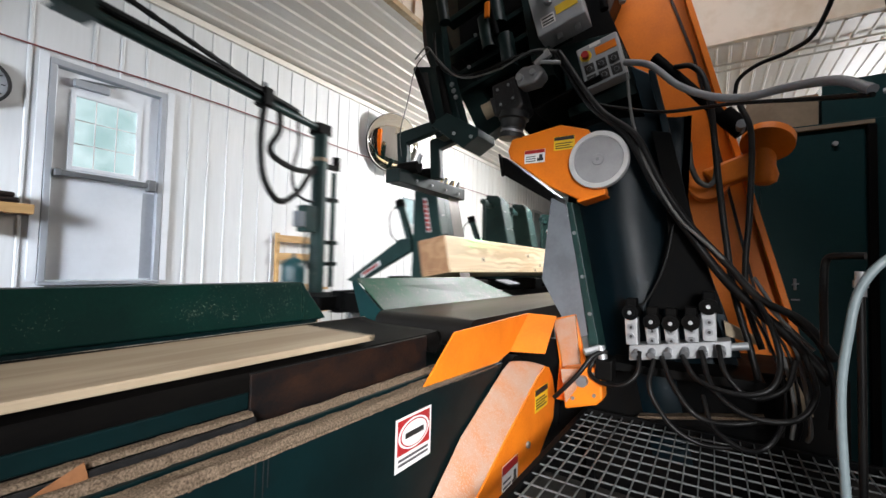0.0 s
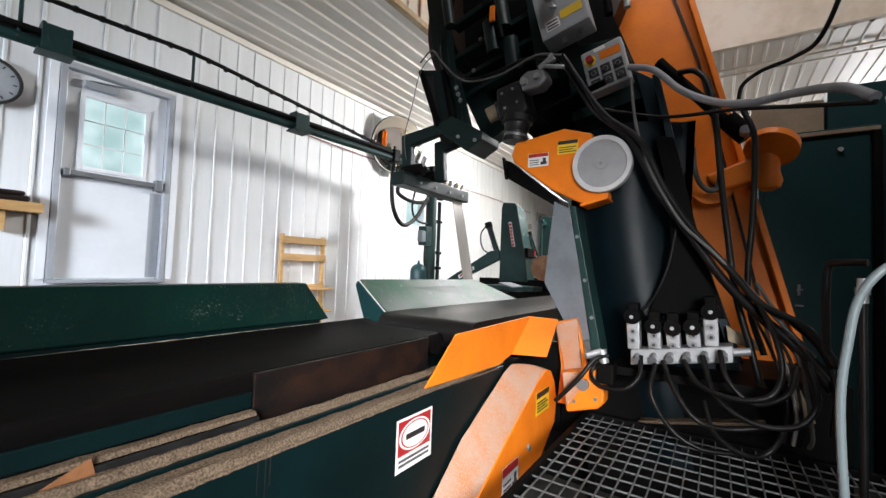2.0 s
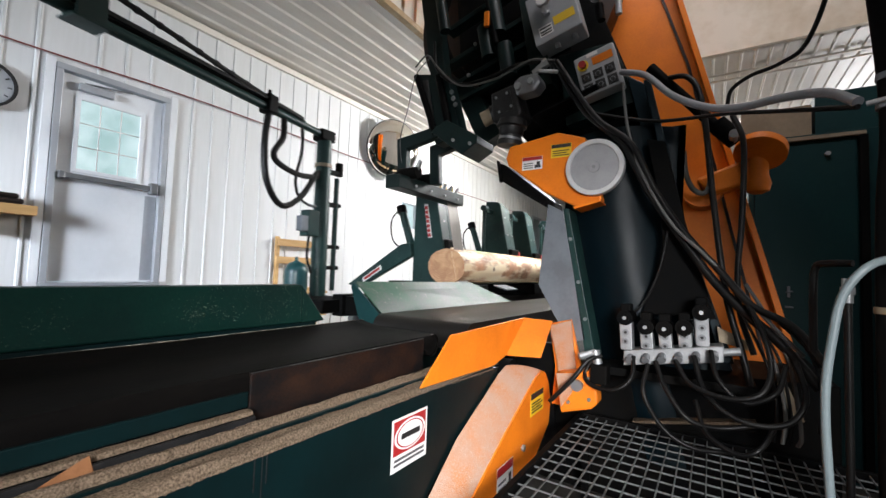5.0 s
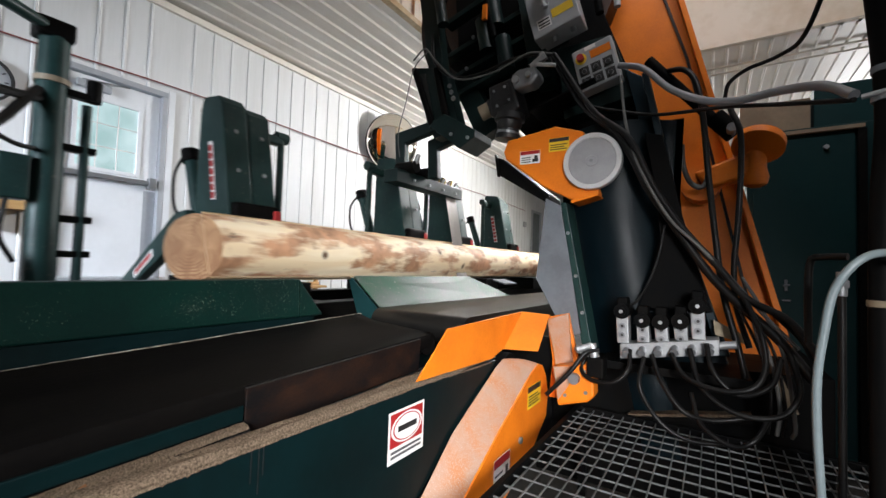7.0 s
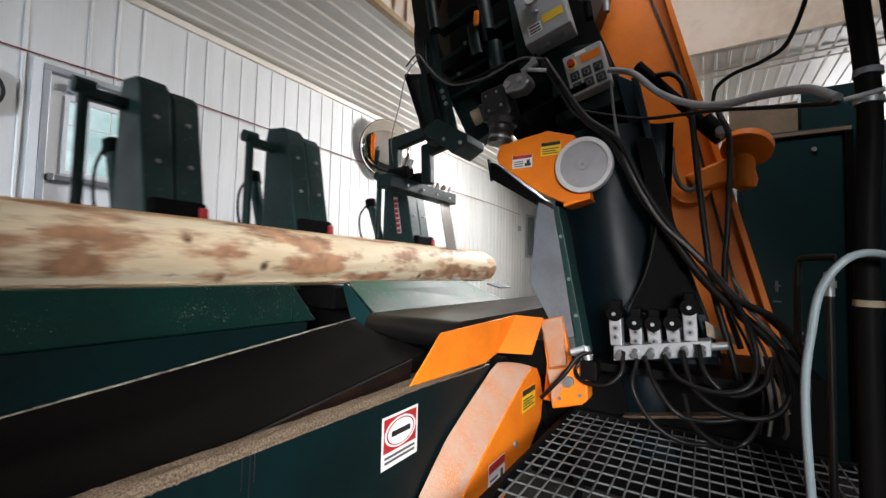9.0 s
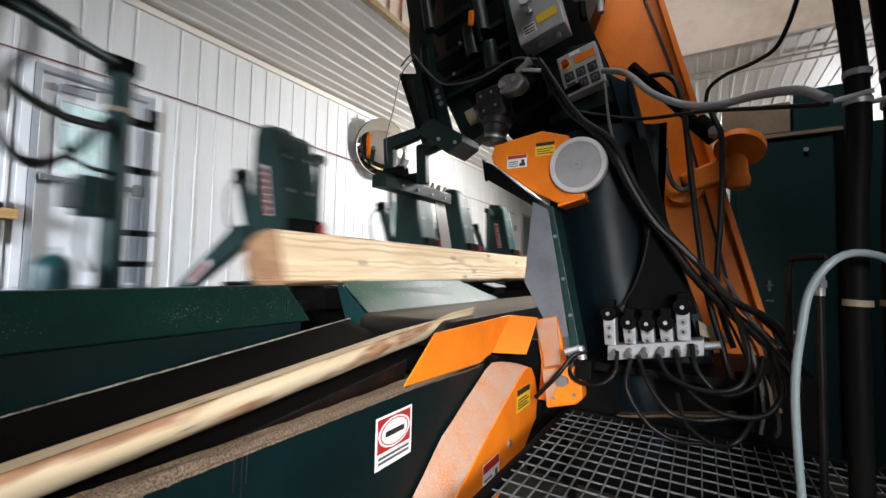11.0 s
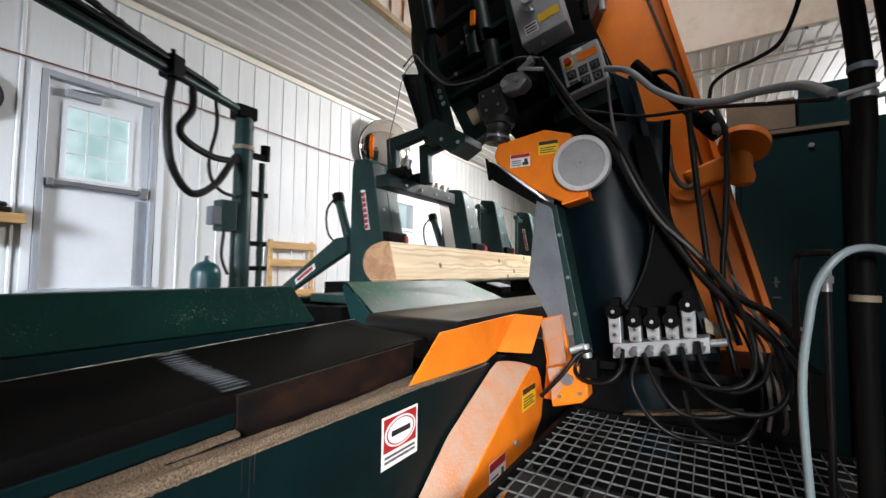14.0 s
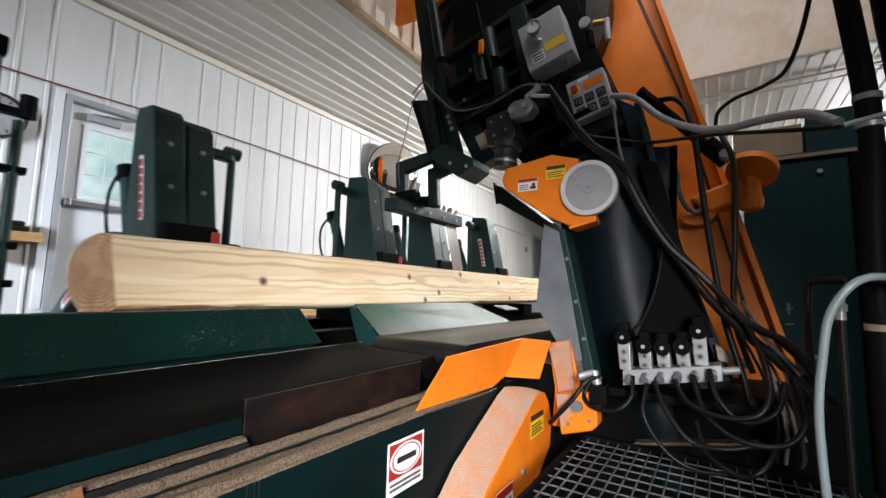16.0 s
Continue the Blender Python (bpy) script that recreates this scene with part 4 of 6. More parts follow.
def band_mill():
    s = thing("band_saw_mill", "leaning dark band saw mill with orange column and guards", "saw")
    # leaning orange column, two webs and a face
    col = [(-1.30, 3.2), (-0.37, 3.2), (-0.165, 2.40), (0.08, 1.42), (0.52, -0.35), (0.52, -1.1), (0.04, -1.1), (0.06, -0.10), (-0.06, 0.14), (-0.22, 0.69), (-0.66, 1.75), (-0.98, 2.43)]
    box_on("column_face", col, 3.72, 3.76, M_ORANGE, s, "orange painted column face", 0.008)
    box_on("column_flange", [(-0.40, 3.2), (-0.36, 3.2), (-0.155, 2.40), (0.09, 1.42), (0.53, -0.35), (0.49, -0.35), (0.05, 1.42), (-0.195, 2.40)], 3.62, 4.3, M_ORANGE, s, bevel=0.004)
    box_on("column_rib", [(-0.53, 3.2), (-0.51, 3.2), (-0.11, 1.9), (0.36, -0.35), (0.34, -0.35), (-0.13, 1.9)], 3.705, 3.719, M_RUST, s, bevel=0.001)
    box_on("column_body", [(-1.06, 3.2), (-0.42, 3.2), (-0.20, 2.40), (0.06, 1.42), (0.48, -0.4), (0.48, -1.3), (0.10, -1.3), (0.16, -0.05), (-0.28, 1.5)], 3.765, 4.25, M_ORANGE, s)
    # upper wheel guard, orange ring with a dark wheel inside
    wc, wr = Vector((-1.62, 3.55, 2.80)), 1.02
    bm = bmesh.new()
    lathe(bm, wc + Vector((0, -0.02, 0)), (0, 1, 0), [(0, wr - 0.10), (0, wr), (0.30, wr), (0.30, wr - 0.02), (0.03, wr - 0.02), (0.03, wr - 0.10)], 56)
    part("wheel_guard", bm, M_RUST, s, "brown-red round wheel guard", smooth=True)
    bm = bmesh.new()
    lathe(bm, wc, (0, 1, 0), [(0.0, 0.10), (0.0, 0.70), (-0.03, 0.72), (-0.03, 0.82), (0.20, 0.82), (0.20, 0.1)], 56)
    part("upper_wheel", bm, M_BLACK, s, "dark upper band wheel", smooth=True)
    box_on("orange_hood", [(-3.08, 3.29), (-2.47, 3.25), (-2.2, 3.42), (-1.2, 3.62), (-0.95, 3.45), (-0.8, 3.05), (-0.5, 3.0), (-0.4, 3.9), (-3.0, 3.9)], 3.40, 3.46, M_ORANGE, s, "orange hood sheet")
    # main dark frame that carries the wheel
    box_on("head_frame", [(-2.20, 3.3), (-0.98, 3.2), (-0.70, 2.3), (-0.53, 1.85), (-0.42, 1.5), (-0.26, 1.1), (-0.95, 0.80), (-1.15, 1.15), (-1.42, 1.45), (-1.80, 1.80), (-2.10, 2.3)], 3.46, 3.70, M_BLACK, s)
    for z0, w in ((2.62, 0.055), (2.28, 0.05), (2.04, 0.045), (1.86, 0.04)):
        box_on("cross_tie", [(-2.12, z0 - 0.12), (-0.95, z0 + 0.22), (-0.95, z0 + 0.22 + w), (-2.12, z0 - 0.12 + w)], 3.22, 3.34, M_GUIDE, s)
    box_on("web_plate", [(-1.40, 2.75), (-1.25, 2.75), (-1.05, 1.75), (-1.22, 1.75)], 3.18, 3.45, M_GUIDE, s)
    box_on("web_plate", [(-2.08, 2.0), (-1.90, 2.05), (-1.55, 1.45), (-1.75, 1.35)], 3.28, 3.45, M_GUIDE, s)
    box_on("web_plate", [(-1.02, 2.0), (-0.60, 2.0), (-0.42, 1.5), (-0.95, 1.4)], 3.24, 3.45, M_GUIDE, s)
    box_on("shelf_plate", [(-1.15, 1.43), (-0.66, 1.58), (-0.66, 1.56), (-1.15, 1.41)], 2.98, 3.45, M_BLACK, s)
    for x, z in ((-1.70, 2.42), (-1.50, 2.2), (-1.62, 2.62)):
        rodpart("spring_can", (x, 3.2, z), (x + 0.06, 3.2, z - 0.3), 0.07, M_GUIDE, s)
    for x, z in ((-1.86, 2.02), (-1.52, 2.12), (-1.18, 2.22), (-1.80, 2.30), (-1.30, 2.45)):
        rodpart("tie_bolt", (x, 3.22, z), (x, 3.205, z), 0.018, M_BAR, s, n=6)
    rodpart("tension_rod", (-1.72, 3.15, 2.9), (-1.55, 3.15, 2.2), 0.025, M_BLACK, s)
    boxpart("latch", (-1.66, -1.61, 3.10, 3.13, 2.36, 2.50), M_ORANGE, s, "orange latch handle", 0.01, at=Matrix.Identity(4))
    # strain column and slide of the upper saw guide
    box_on("guide_slide", [(-2.35, 2.06), (-1.97, 1.97), (-1.80, 1.40), (-2.07, 1.34)], 3.02, 3.16, M_GUIDE, s)
    box_on("slide_slot", [(-2.26, 1.98), (-2.18, 1.96), (-2.06, 1.46), (-2.14, 1.48)], 3.008, 3.019, M_INK, s, bevel=0.002)
    rodpart("slide_rod", (-2.30, 3.0, 2.02), (-2.06, 3.0, 1.42), 0.03, M_BLACK, s)
    rodpart("slide_rod", (-2.04, 2.99, 1.96), (-1.90, 2.99, 1.40), 0.035, M_BLACK, s)
    box_on("upper_post", [(-2.38, 3.2), (-2.20, 3.2), (-2.00, 1.98), (-2.16, 1.98)], 3.03, 3.15, M_GUIDE, s)
    rodpart("post_cylinder", (-2.10, 2.98, 2.95), (-1.98, 2.98, 2.35), 0.05, M_GUIDE, s)
    box_on("guide_foot", [(-2.02, 1.40), (-1.86, 1.48), (-1.56, 1.30), (-1.56, 1.24), (-1.70, 1.16)], 2.86, 3.17, M_GUIDE, s)
    for x, z in ((-1.62, 1.24), (-1.78, 1.29)):
        rodpart("bolt", (x, 2.845, z), (x, 2.86, z), 0.014, M_ALU, s)
    # arms of the guide
    box_on("guide_arm", [(-2.02, 1.50), (-2.02, 1.40), (-2.38, 1.33), (-2.37, 1.05), (-2.47, 1.05), (-2.50, 1.44)], 2.98, 3.06, M_GUIDE, s, "dark angled guide arm", 0.012)
    box_on("guide_arm", [(-1.92, 1.46), (-1.92, 1.36), (-2.16, 1.30), (-2.14, 1.02), (-2.25, 1.02), (-2.27, 1.40)], 3.20, 3.28, M_GUIDE, s, "dark angled guide arm", 0.012)
    boxpart("guide_block", (-2.46, -2.30, 2.80, 3.95, 0.93, 1.05), M_GUIDE, s, "dark saw guide block", 0.008)
    for y in (2.98, 3.26):
        rodpart("clamp_cylinder", (-2.44, y, 1.09), (-2.22, y, 1.09), 0.055, M_BLACK, s)
        rodpart("fitting", (-2.24, y, 1.12), (-2.20, y, 1.20), 0.022, M_ALU, s)
    for y in (3.45, 3.56, 3.67, 3.80):
        rodpart("adjuster", (-2.38, y, 1.05), (-2.36, y, 1.13), 0.02, M_BRASS, s)
        rodpart("adjuster", (-2.32, y, 1.05), (-2.30, y + 0.02, 1.10), 0.014, M_ALU, s)
    for y in (3.05, 3.3, 3.55, 3.8):
        rodpart("bolt", (-2.299, y, 0.98), (-2.285, y, 0.98), 0.012, M_ALU, s)
    # blade, leaning with the mill
    bm = bmesh.new()
    prism(bm, [(3.66, 2.0), (3.86, 2.0), (3.86, -1.0), (3.66, -1.0)], "x", -0.001, 0.001)
    for v in bm.verts:
        v.co.x += -2.165 - 0.205 * (v.co.z - 0.1)
    part("saw_blade", bm, M_BLADE, s, "bare steel band saw blade")
    # toothed edge
    bm = bmesh.new()
    for i in range(60):
        z = -0.9 + i * 0.046
        a = [bm.verts.new((-2.165 - 0.205 * (zz - 0.1) + 0.0, y, zz)) for y, zz in ((3.861, z), (3.861, z + 0.044), (3.875, z + 0.038))]
        bm.faces.new(a)
    part("tooth_row", bm, M_BLADE, s, "row of saw teeth")
    # motor of the guide
    box_on("gear_case", [(-1.45, 1.62), (-1.25, 1.66), (-1.18, 1.42), (-1.24, 1.37), (-1.42, 1.38)], 2.86, 3.10, M_GREASE, s, "greasy dark gear case", 0.018)
    box_on("case_plate", [(-1.41, 1.59), (-1.28, 1.615), (-1.24, 1.46), (-1.38, 1.43)], 2.852, 2.859, M_GREASE, s, bevel=0.002)
    for x, z in ((-1.39, 1.57), (-1.30, 1.59), (-1.26, 1.48), (-1.36, 1.45)):
        rodpart("case_bolt", (x, 2.852, z), (x, 2.842, z), 0.011, M_BAR, s, n=6)
    rodpart("end_cover", (-1.54, 2.92, 1.44), (-1.45, 2.94, 1.48), 0.062, M_TAN, s, "worn tan end cover", 18)
    rodpart("end_ring", (-1.47, 2.93, 1.47), (-1.44, 2.94, 1.48), 0.074, M_GREASE, s, n=18)
    bm = bmesh.new()
    lathe(bm, (-1.29, 2.95, 1.40), (-0.10, 0, -1), [(0, 0.115), (0.05, 0.12), (0.06, 0.10), (0.11, 0.095), (0.12, 0.085), (0.16, 0.085), (0.165, 0.10), (0.20, 0.10), (0.20, 0.05)], 24)
    part("gear_motor", bm, M_GREASE, s, "dark flanged gear motor", smooth=True)
    rodpart("gear_collar", (-1.304, 2.95, 1.262), (-1.307, 2.95, 1.245), 0.092, M_BAR, s, n=24)
    box_on("valve_head", [(-1.25, 1.66), (-1.19, 1.70), (-1.06, 1.70), (-1.02, 1.62), (-1.08, 1.56), (-1.22, 1.55)], 2.84, 2.98, M_BAR, s, "worn grey valve head", 0.022)
    rodpart("valve_port", (-1.20, 2.84, 1.615), (-1.20, 2.815, 1.615), 0.028, M_ALU, s)
    rodpart("valve_port", (-1.10, 2.84, 1.635), (-1.10, 2.815, 1.635), 0.022, M_ALU, s)
    rodpart("elbow", (-1.09, 2.86, 1.70), (-1.00, 2.85, 1.75), 0.024, M_ALU, s, "bright steel elbow")
    rodpart("elbow_nut", (-1.01, 2.85, 1.745), (-0.98, 2.85, 1.76), 0.034, M_ALU, s, n=6)
    rodpart("valve_lever", (-1.04, 2.84, 1.70), (-0.90, 2.84, 1.66), 0.014, M_ALU, s)
    for dx, dz in ((0.0, 0.0), (0.02, -0.06), (0.045, -0.12)):
        rodpart("dog_bolt", (-1.90 + dx, 3.0, 1.78 + dz), (-1.90 + dx, 2.985, 1.78 + dz), 0.02, M_BAR, s)
    # orange belt guard with the pale round cap
    gp = [(-1.33, 1.10), (-1.30, 1.19), (-0.92, 1.245), (-0.72, 1.18), (-0.62, 0.80), (-0.60, 0.72), (-0.77, 0.68), (-1.00, 0.80), (-1.31, 1.04)]
    g = box_on("belt_guard", gp, 2.93, 3.06, M_ORANGE, s, "orange belt guard", 0.012)
    box_on("guard_lip", [(-0.78, 0.675), (-0.60, 0.715), (-0.59, 0.70), (-0.77, 0.655)], 2.86, 3.05, M_ORANGE, g)
    bm = bmesh.new()
    lathe(bm, (-0.645, 2.93, 0.945), (0, -1, 0), [(0, 0.195), (0.05, 0.195), (0.055, 0.19), (0.055, 0.165), (0.046, 0.16)], 48)
    part("cap_rim", bm, M_RIM, g, "pale round cap rim", smooth=True)
    bm = bmesh.new()
    lathe(bm, (-0.645, 2.885, 0.945), (0, -1, 0), [(0, 0.161), (0.003, 0.158), (0.008, 0.04), (0.012, 0.036), (0.012, 0.0)], 48)
    part("cap_face", bm, M_SILVER, g, "pale grey round cap", smooth=True)
    rodpart("cap_screw", (-0.645, 2.874, 0.945), (-0.645, 2.868, 0.945), 0.012, M_BAR, g)
    stick_label(s, "warning_label", "y", -1.19, -1.03, 0.985, 1.085, 2.93, -1, "white and red warning label", M_RED, 3, None, True)
    stick_label(s, "warning_label", "y", -0.965, -0.815, 1.055, 1.155, 2.93, -1, "yellow caution label", M_INK, 3, M_YELLOW)
    box_on("lower_guide_channel", [(-1.42, 1.09), (-1.37, 1.07), (-0.98, 0.75), (-0.98, 0.68), (-1.40, 0.94)], 3.0, 3.3, M_BLACK, s, bevel=0.01)
    box_on("channel_lip", [(-1.425, 1.10), (-1.41, 1.10), (-1.38, 0.93), (-1.395, 0.92)], 2.96, 3.0, M_BLACK, s, bevel=0.002)
    # lower blade cover, curved dark sheet
    bm = bmesh.new()
    n = 18
    prof = []
    for k in range(n + 1):
        u = k / n
        prof.append((-0.93 + 0.80 * u, 3.18 - 0.16 * math.sin(math.pi * min(1, u * 1.12))))
    rows = []
    for z, dx in ((1.25, 0.02), (0.7, 0.0), (0.2, 0.05), (-0.40, 0.17), (-1.0, 0.25)):
        rows.append([bm.verts.new((x * (1 if z > 0.6 else 1 - 0.12 * (0.7 - z)) + dx, y, z)) for x, y in prof])
    for a, b in zip(rows, rows[1:]):
        for i in range(n):
            bm.faces.new((a[i], a[i + 1], b[i + 1], b[i]))
    bmesh.ops.solidify(bm, geom=bm.faces[:], thickness=0.01)
    part("blade_cover", bm, M_BLUE, s, "glossy blue-black curved blade cover", smooth=True)
    # flat black sheet in front of the blade cover's right part
    box_on("black_sheet", [(-0.33, 1.12), (-0.22, 1.09), (-0.11, 0.58), (-0.03, 0.26), (0.06, -0.04), (-0.35, -0.04), (-0.27, 0.22), (-0.23, 0.43), (-0.26, 0.76)], 2.97, 2.99, M_BLACK, s, "flat black sheet before the right part of the blade cover", 0.004)
    box_on("cover_edge", [(-0.36, 1.55), (-0.32, 1.56), (-0.115, 0.58), (0.01, 0.14), (0.15, -0.3), (0.09, -0.3), (-0.04, 0.14), (-0.16, 0.58)], 3.02, 3.2, M_BLUE, s)
    # filler added to close the bright slit between cover and column
    box_on("gap_filler_sheet", [(-0.50, 1.70), (-0.36, 1.60), (-0.14, 0.6), (0.0, 0.14), (0.18, -0.5), (0.0, -0.5), (-0.22, 0.6)], 3.21, 3.60, M_BLUE, s)
    prismpart("zinc_shield", [(-0.97, 0.71), (-0.86, 0.65), (-0.69, -0.24), (-0.80, -0.28), (-1.03, 0.12)], "y", 2.90, 2.91, M_GALV, s, "dull grey steel shield", 0.003)
    box_on("shield_frame", [(-0.86, 0.67), (-0.82, 0.67), (-0.62, -0.35), (-0.69, -0.35)], 2.90, 3.1, M_GREEN, s)
    for z, x in ((0.45, -0.80), (0.15, -0.74), (-0.1, -0.69)):
        rodpart("bolt", (x, 2.885, z), (x, 2.90, z), 0.012, M_BAR, s)
    box_on("saw_base", [(-1.05, -0.42), (0.62, -0.36), (0.62, -1.3), (-1.05, -1.3)], 3.05, 4.3, M_BLACK, s)
    # hinge lugs and jack on the column
    bm = bmesh.new()
    lathe(bm, (0.31, 3.44, 1.075), (0.18, 0.55, 0.80), [(-0.03, 0.05), (-0.03, 0.142), (-0.024, 0.15), (0.03, 0.15), (0.036, 0.142), (0.036, 0.05)], 40)
    part("hinge_lug", bm, M_ORANGE, s, "round orange hinge disc", smooth=True)
    bm = bmesh.new()
    lathe(bm, (0.30, 3.50, 1.09), (0.0, 0.06, -1.0), [(0, 0.065), (0.16, 0.065), (0.22, 0.08), (0.27, 0.068), (0.29, 0.03)], 28)
    part("hinge_pin", bm, M_ORANGE, s, "round orange hinge pin", smooth=True)
    box_on("hinge_arm", [(-0.06, 0.93), (0.20, 1.03), (0.34, 1.02), (0.30, 0.90), (0.22, 0.86), (0.02, 0.80)], 3.46, 3.62, M_ORANGE, s, bevel=0.02)
    rodpart("hinge_boss", (-0.02, 3.52, 0.86), (-0.02, 3.72, 0.86), 0.13, M_ORANGE, s, n=28)
    rodpart("jack_cylinder", (-0.34, 3.22, 1.72), (0.06, 3.22, 1.22), 0.036, M_BLACK, s, "black hydraulic jack")
    rodpart("jack_eye", (0.06, 3.16, 1.22), (0.17, 3.16, 1.09), 0.06, M_BLACK, s)
    rodpart("jack_pin", (0.15, 3.02, 1.10), (0.15, 3.15, 1.10), 0.026, M_ALU, s)
    return s


MILL = band_mill()


def control_boxes():
    b = thing("button_box", "grey push button box with red emergency stop", "control box", at=(-0.67, 3.05, 1.705))
    body = boxpart("body", (-0.145, 0.145, 0.0, 0.13, -0.165, 0.165), M_BOX, b, bevel=0.012)
    for r in range(2):
        for k in range(3):
            x, z = -0.085 + 0.085 * k, -0.02 - 0.088 * r
            sq = boxpart("button_plate", (x - 0.034, x + 0.034, -0.003, -0.0005, z - 0.036, z + 0.036), M_INK, b, bevel=0.001)
            rodpart("push_button", (x, -0.004, z - 0.004), (x, -0.012, z - 0.004), 0.019, M_BAR, b)
            rodpart("button_face", (x, -0.0121, z - 0.004), (x, -0.016, z - 0.004), 0.014, M_INK, b)
    rodpart("stop_collar", (-0.088, -0.001, 0.082), (-0.088, -0.004, 0.082), 0.042, M_YELLOW, b)
    rodpart("stop_button", (-0.088, -0.004, 0.082), (-0.088, -0.04, 0.082), 0.026, M_RED, b, "red mushroom button")
    boxpart("orange_plate", (-0.02, 0.125, -0.002, -0.0005, 0.055, 0.115), M_ORANGE, b, "orange label", 0)
    boxpart("white_plate", (-0.05, 0.03, -0.002, -0.0005, 0.128, 0.155), M_WHITE, b, bevel=0)
    b.rotation_euler = (0, radians(-14), 0)
    g = thing("gauge_box", "grey junction box with a pressure gauge and warning labels", "junction box", at=(-1.01, 3.02, 2.245))
    boxpart("body", (-0.185, 0.185, 0.0, 0.22, -0.215, 0.215), M_BOX, g, bevel=0.01)
    bm = bmesh.new()
    lathe(bm, (-0.04, -0.03, 0.115), (0, -1, 0), [(0, 0.06), (0.035, 0.062), (0.035, 0.053), (0.026, 0.05)], 28)
    gg = part("gauge_case", bm, M_ALU, g, "chrome gauge case", smooth=True)
    rodpart("dial", (-0.04, -0.057, 0.115), (-0.04, -0.0585, 0.115), 0.05, M_WHITE, gg, n=28)
    boxpart("needle", (-0.043, -0.037, -0.0605, -0.059, 0.115, 0.155), M_INK, gg, bevel=0)
    rodpart("gauge_stem", (-0.04, -0.03, 0.06), (-0.035, -0.03, -0.02), 0.022, M_ALU, g)
    rodpart("gauge_nut", (-0.04, -0.0, 0.02), (-0.04, -0.05, 0.02), 0.03, M_ALU, g)
    boxpart("yellow_plate", (-0.01, 0.155, -0.002, -0.0005, -0.115, -0.045), M_YELLOW, g, "yellow warning label", 0)
    w = boxpart("white_plate", (-0.135, -0.025, -0.002, -0.0005, -0.16, -0.075), M_WHITE, g, "white label", 0)
    for z in (-0.15, -0.128, -0.1):
        boxpart("text_bar", (-0.125, -0.035, -0.0028, -0.0021, z, z + 0.012), M_INK, w, bevel=0)
    for x in (-0.04, 0.1):
        rodpart("cable_gland", (x, 0.09, -0.215), (x, 0.09, -0.26), 0.022, M_ALU, g)
    g.rotation_euler = (0, radians(-15), 0)
    r = thing("air_regulator", "small brass and steel air regulator with round gauge", "regulator", at=(-0.72, 3.2, 2.33))
    rodpart("gauge", (0, -0.02, 0.03), (0, -0.06, 0.03), 0.045, M_ALU, r)
    rodpart("bowl", (0.02, 0, -0.03), (0.04, 0, -0.16), 0.03, M_BLACK, r)
    rodpart("brass_tee", (0.06, -0.02, 0.02), (0.16, -0.02, 0.0), 0.022, M_BRASS, r)
    rodpart("coupling", (0.16, -0.02, 0.02), (0.17, -0.02, -0.16), 0.024, M_ALU, r)


control_boxes()


def valve_bank():
    v = thing("valve_bank", "aluminium manifold with five black solenoid valves", "valve bank")
    bm = bmesh.new()
    prism(bm, [(-0.42, -0.345), (-0.42, -0.255), (0.09, -0.165), (0.09, -0.255)], "y", 2.74, 2.90)
    part("manifold", bm, M_ALU, v, "bare aluminium manifold", 0.006)
    boxpart("tray", (-0.55, 0.24, 2.76, 3.04, -0.42, -0.37), M_BLACK, v)
    rodpart("end_fitting", (0.09, 2.82, -0.21), (0.17, 2.82, -0.195), 0.022, M_ALU, v)
    for i, (x, z) in enumerate(((-0.415, -0.055), (-0.30, -0.10), (-0.20, -0.10), (-0.10, -0.085), (-0.015, 0.01))):
        zb = -0.255 + 0.176 * (x + 0.42)
        b = prismpart("valve_body", [(x - 0.026, zb), (x + 0.042, zb), (x + 0.036, z - 0.03), (x - 0.036, z - 0.03)], "y", 2.76, 2.86, M_ALU, v, "bare metal valve body", 0.006)
        zm = (zb + z - 0.04) / 2
        for dz in (-0.025, 0.03):
            rodpart("port_plug", (x + 0.004, 2.76, zm + dz), (x + 0.004, 2.748, zm + dz), 0.019, M_BAR, b)
            rodpart("plug_socket", (x + 0.004, 2.748, zm + dz), (x + 0.004, 2.745, zm + dz), 0.009, M_INK, b, n=6)
        c = rodpart("solenoid", (x, 2.90, z), (x, 2.735, z), 0.046, M_BLACK, v, "black solenoid coil", 20)
        rodpart("coil_nut", (x, 2.735, z), (x, 2.722, z), 0.026, M_BLACK, c)
        rodpart("coil_screw", (x, 2.722, z), (x, 2.714, z), 0.011, M_ALU, c)
        boxpart("plug", (x - 0.03, x + 0.03, 2.76, 2.86, z + 0.035, z + 0.085), M_BLACK, v, bevel=0.008)
    for i in range(6):
        x = -0.38 + 0.085 * i
        rodpart("hose_fitting", (x, 2.76, -0.29 + 0.176 * (x + 0.42)), (x, 2.70, -0.315 + 0.176 * (x + 0.42)), 0.022, M_BAR, v)


valve_bank()


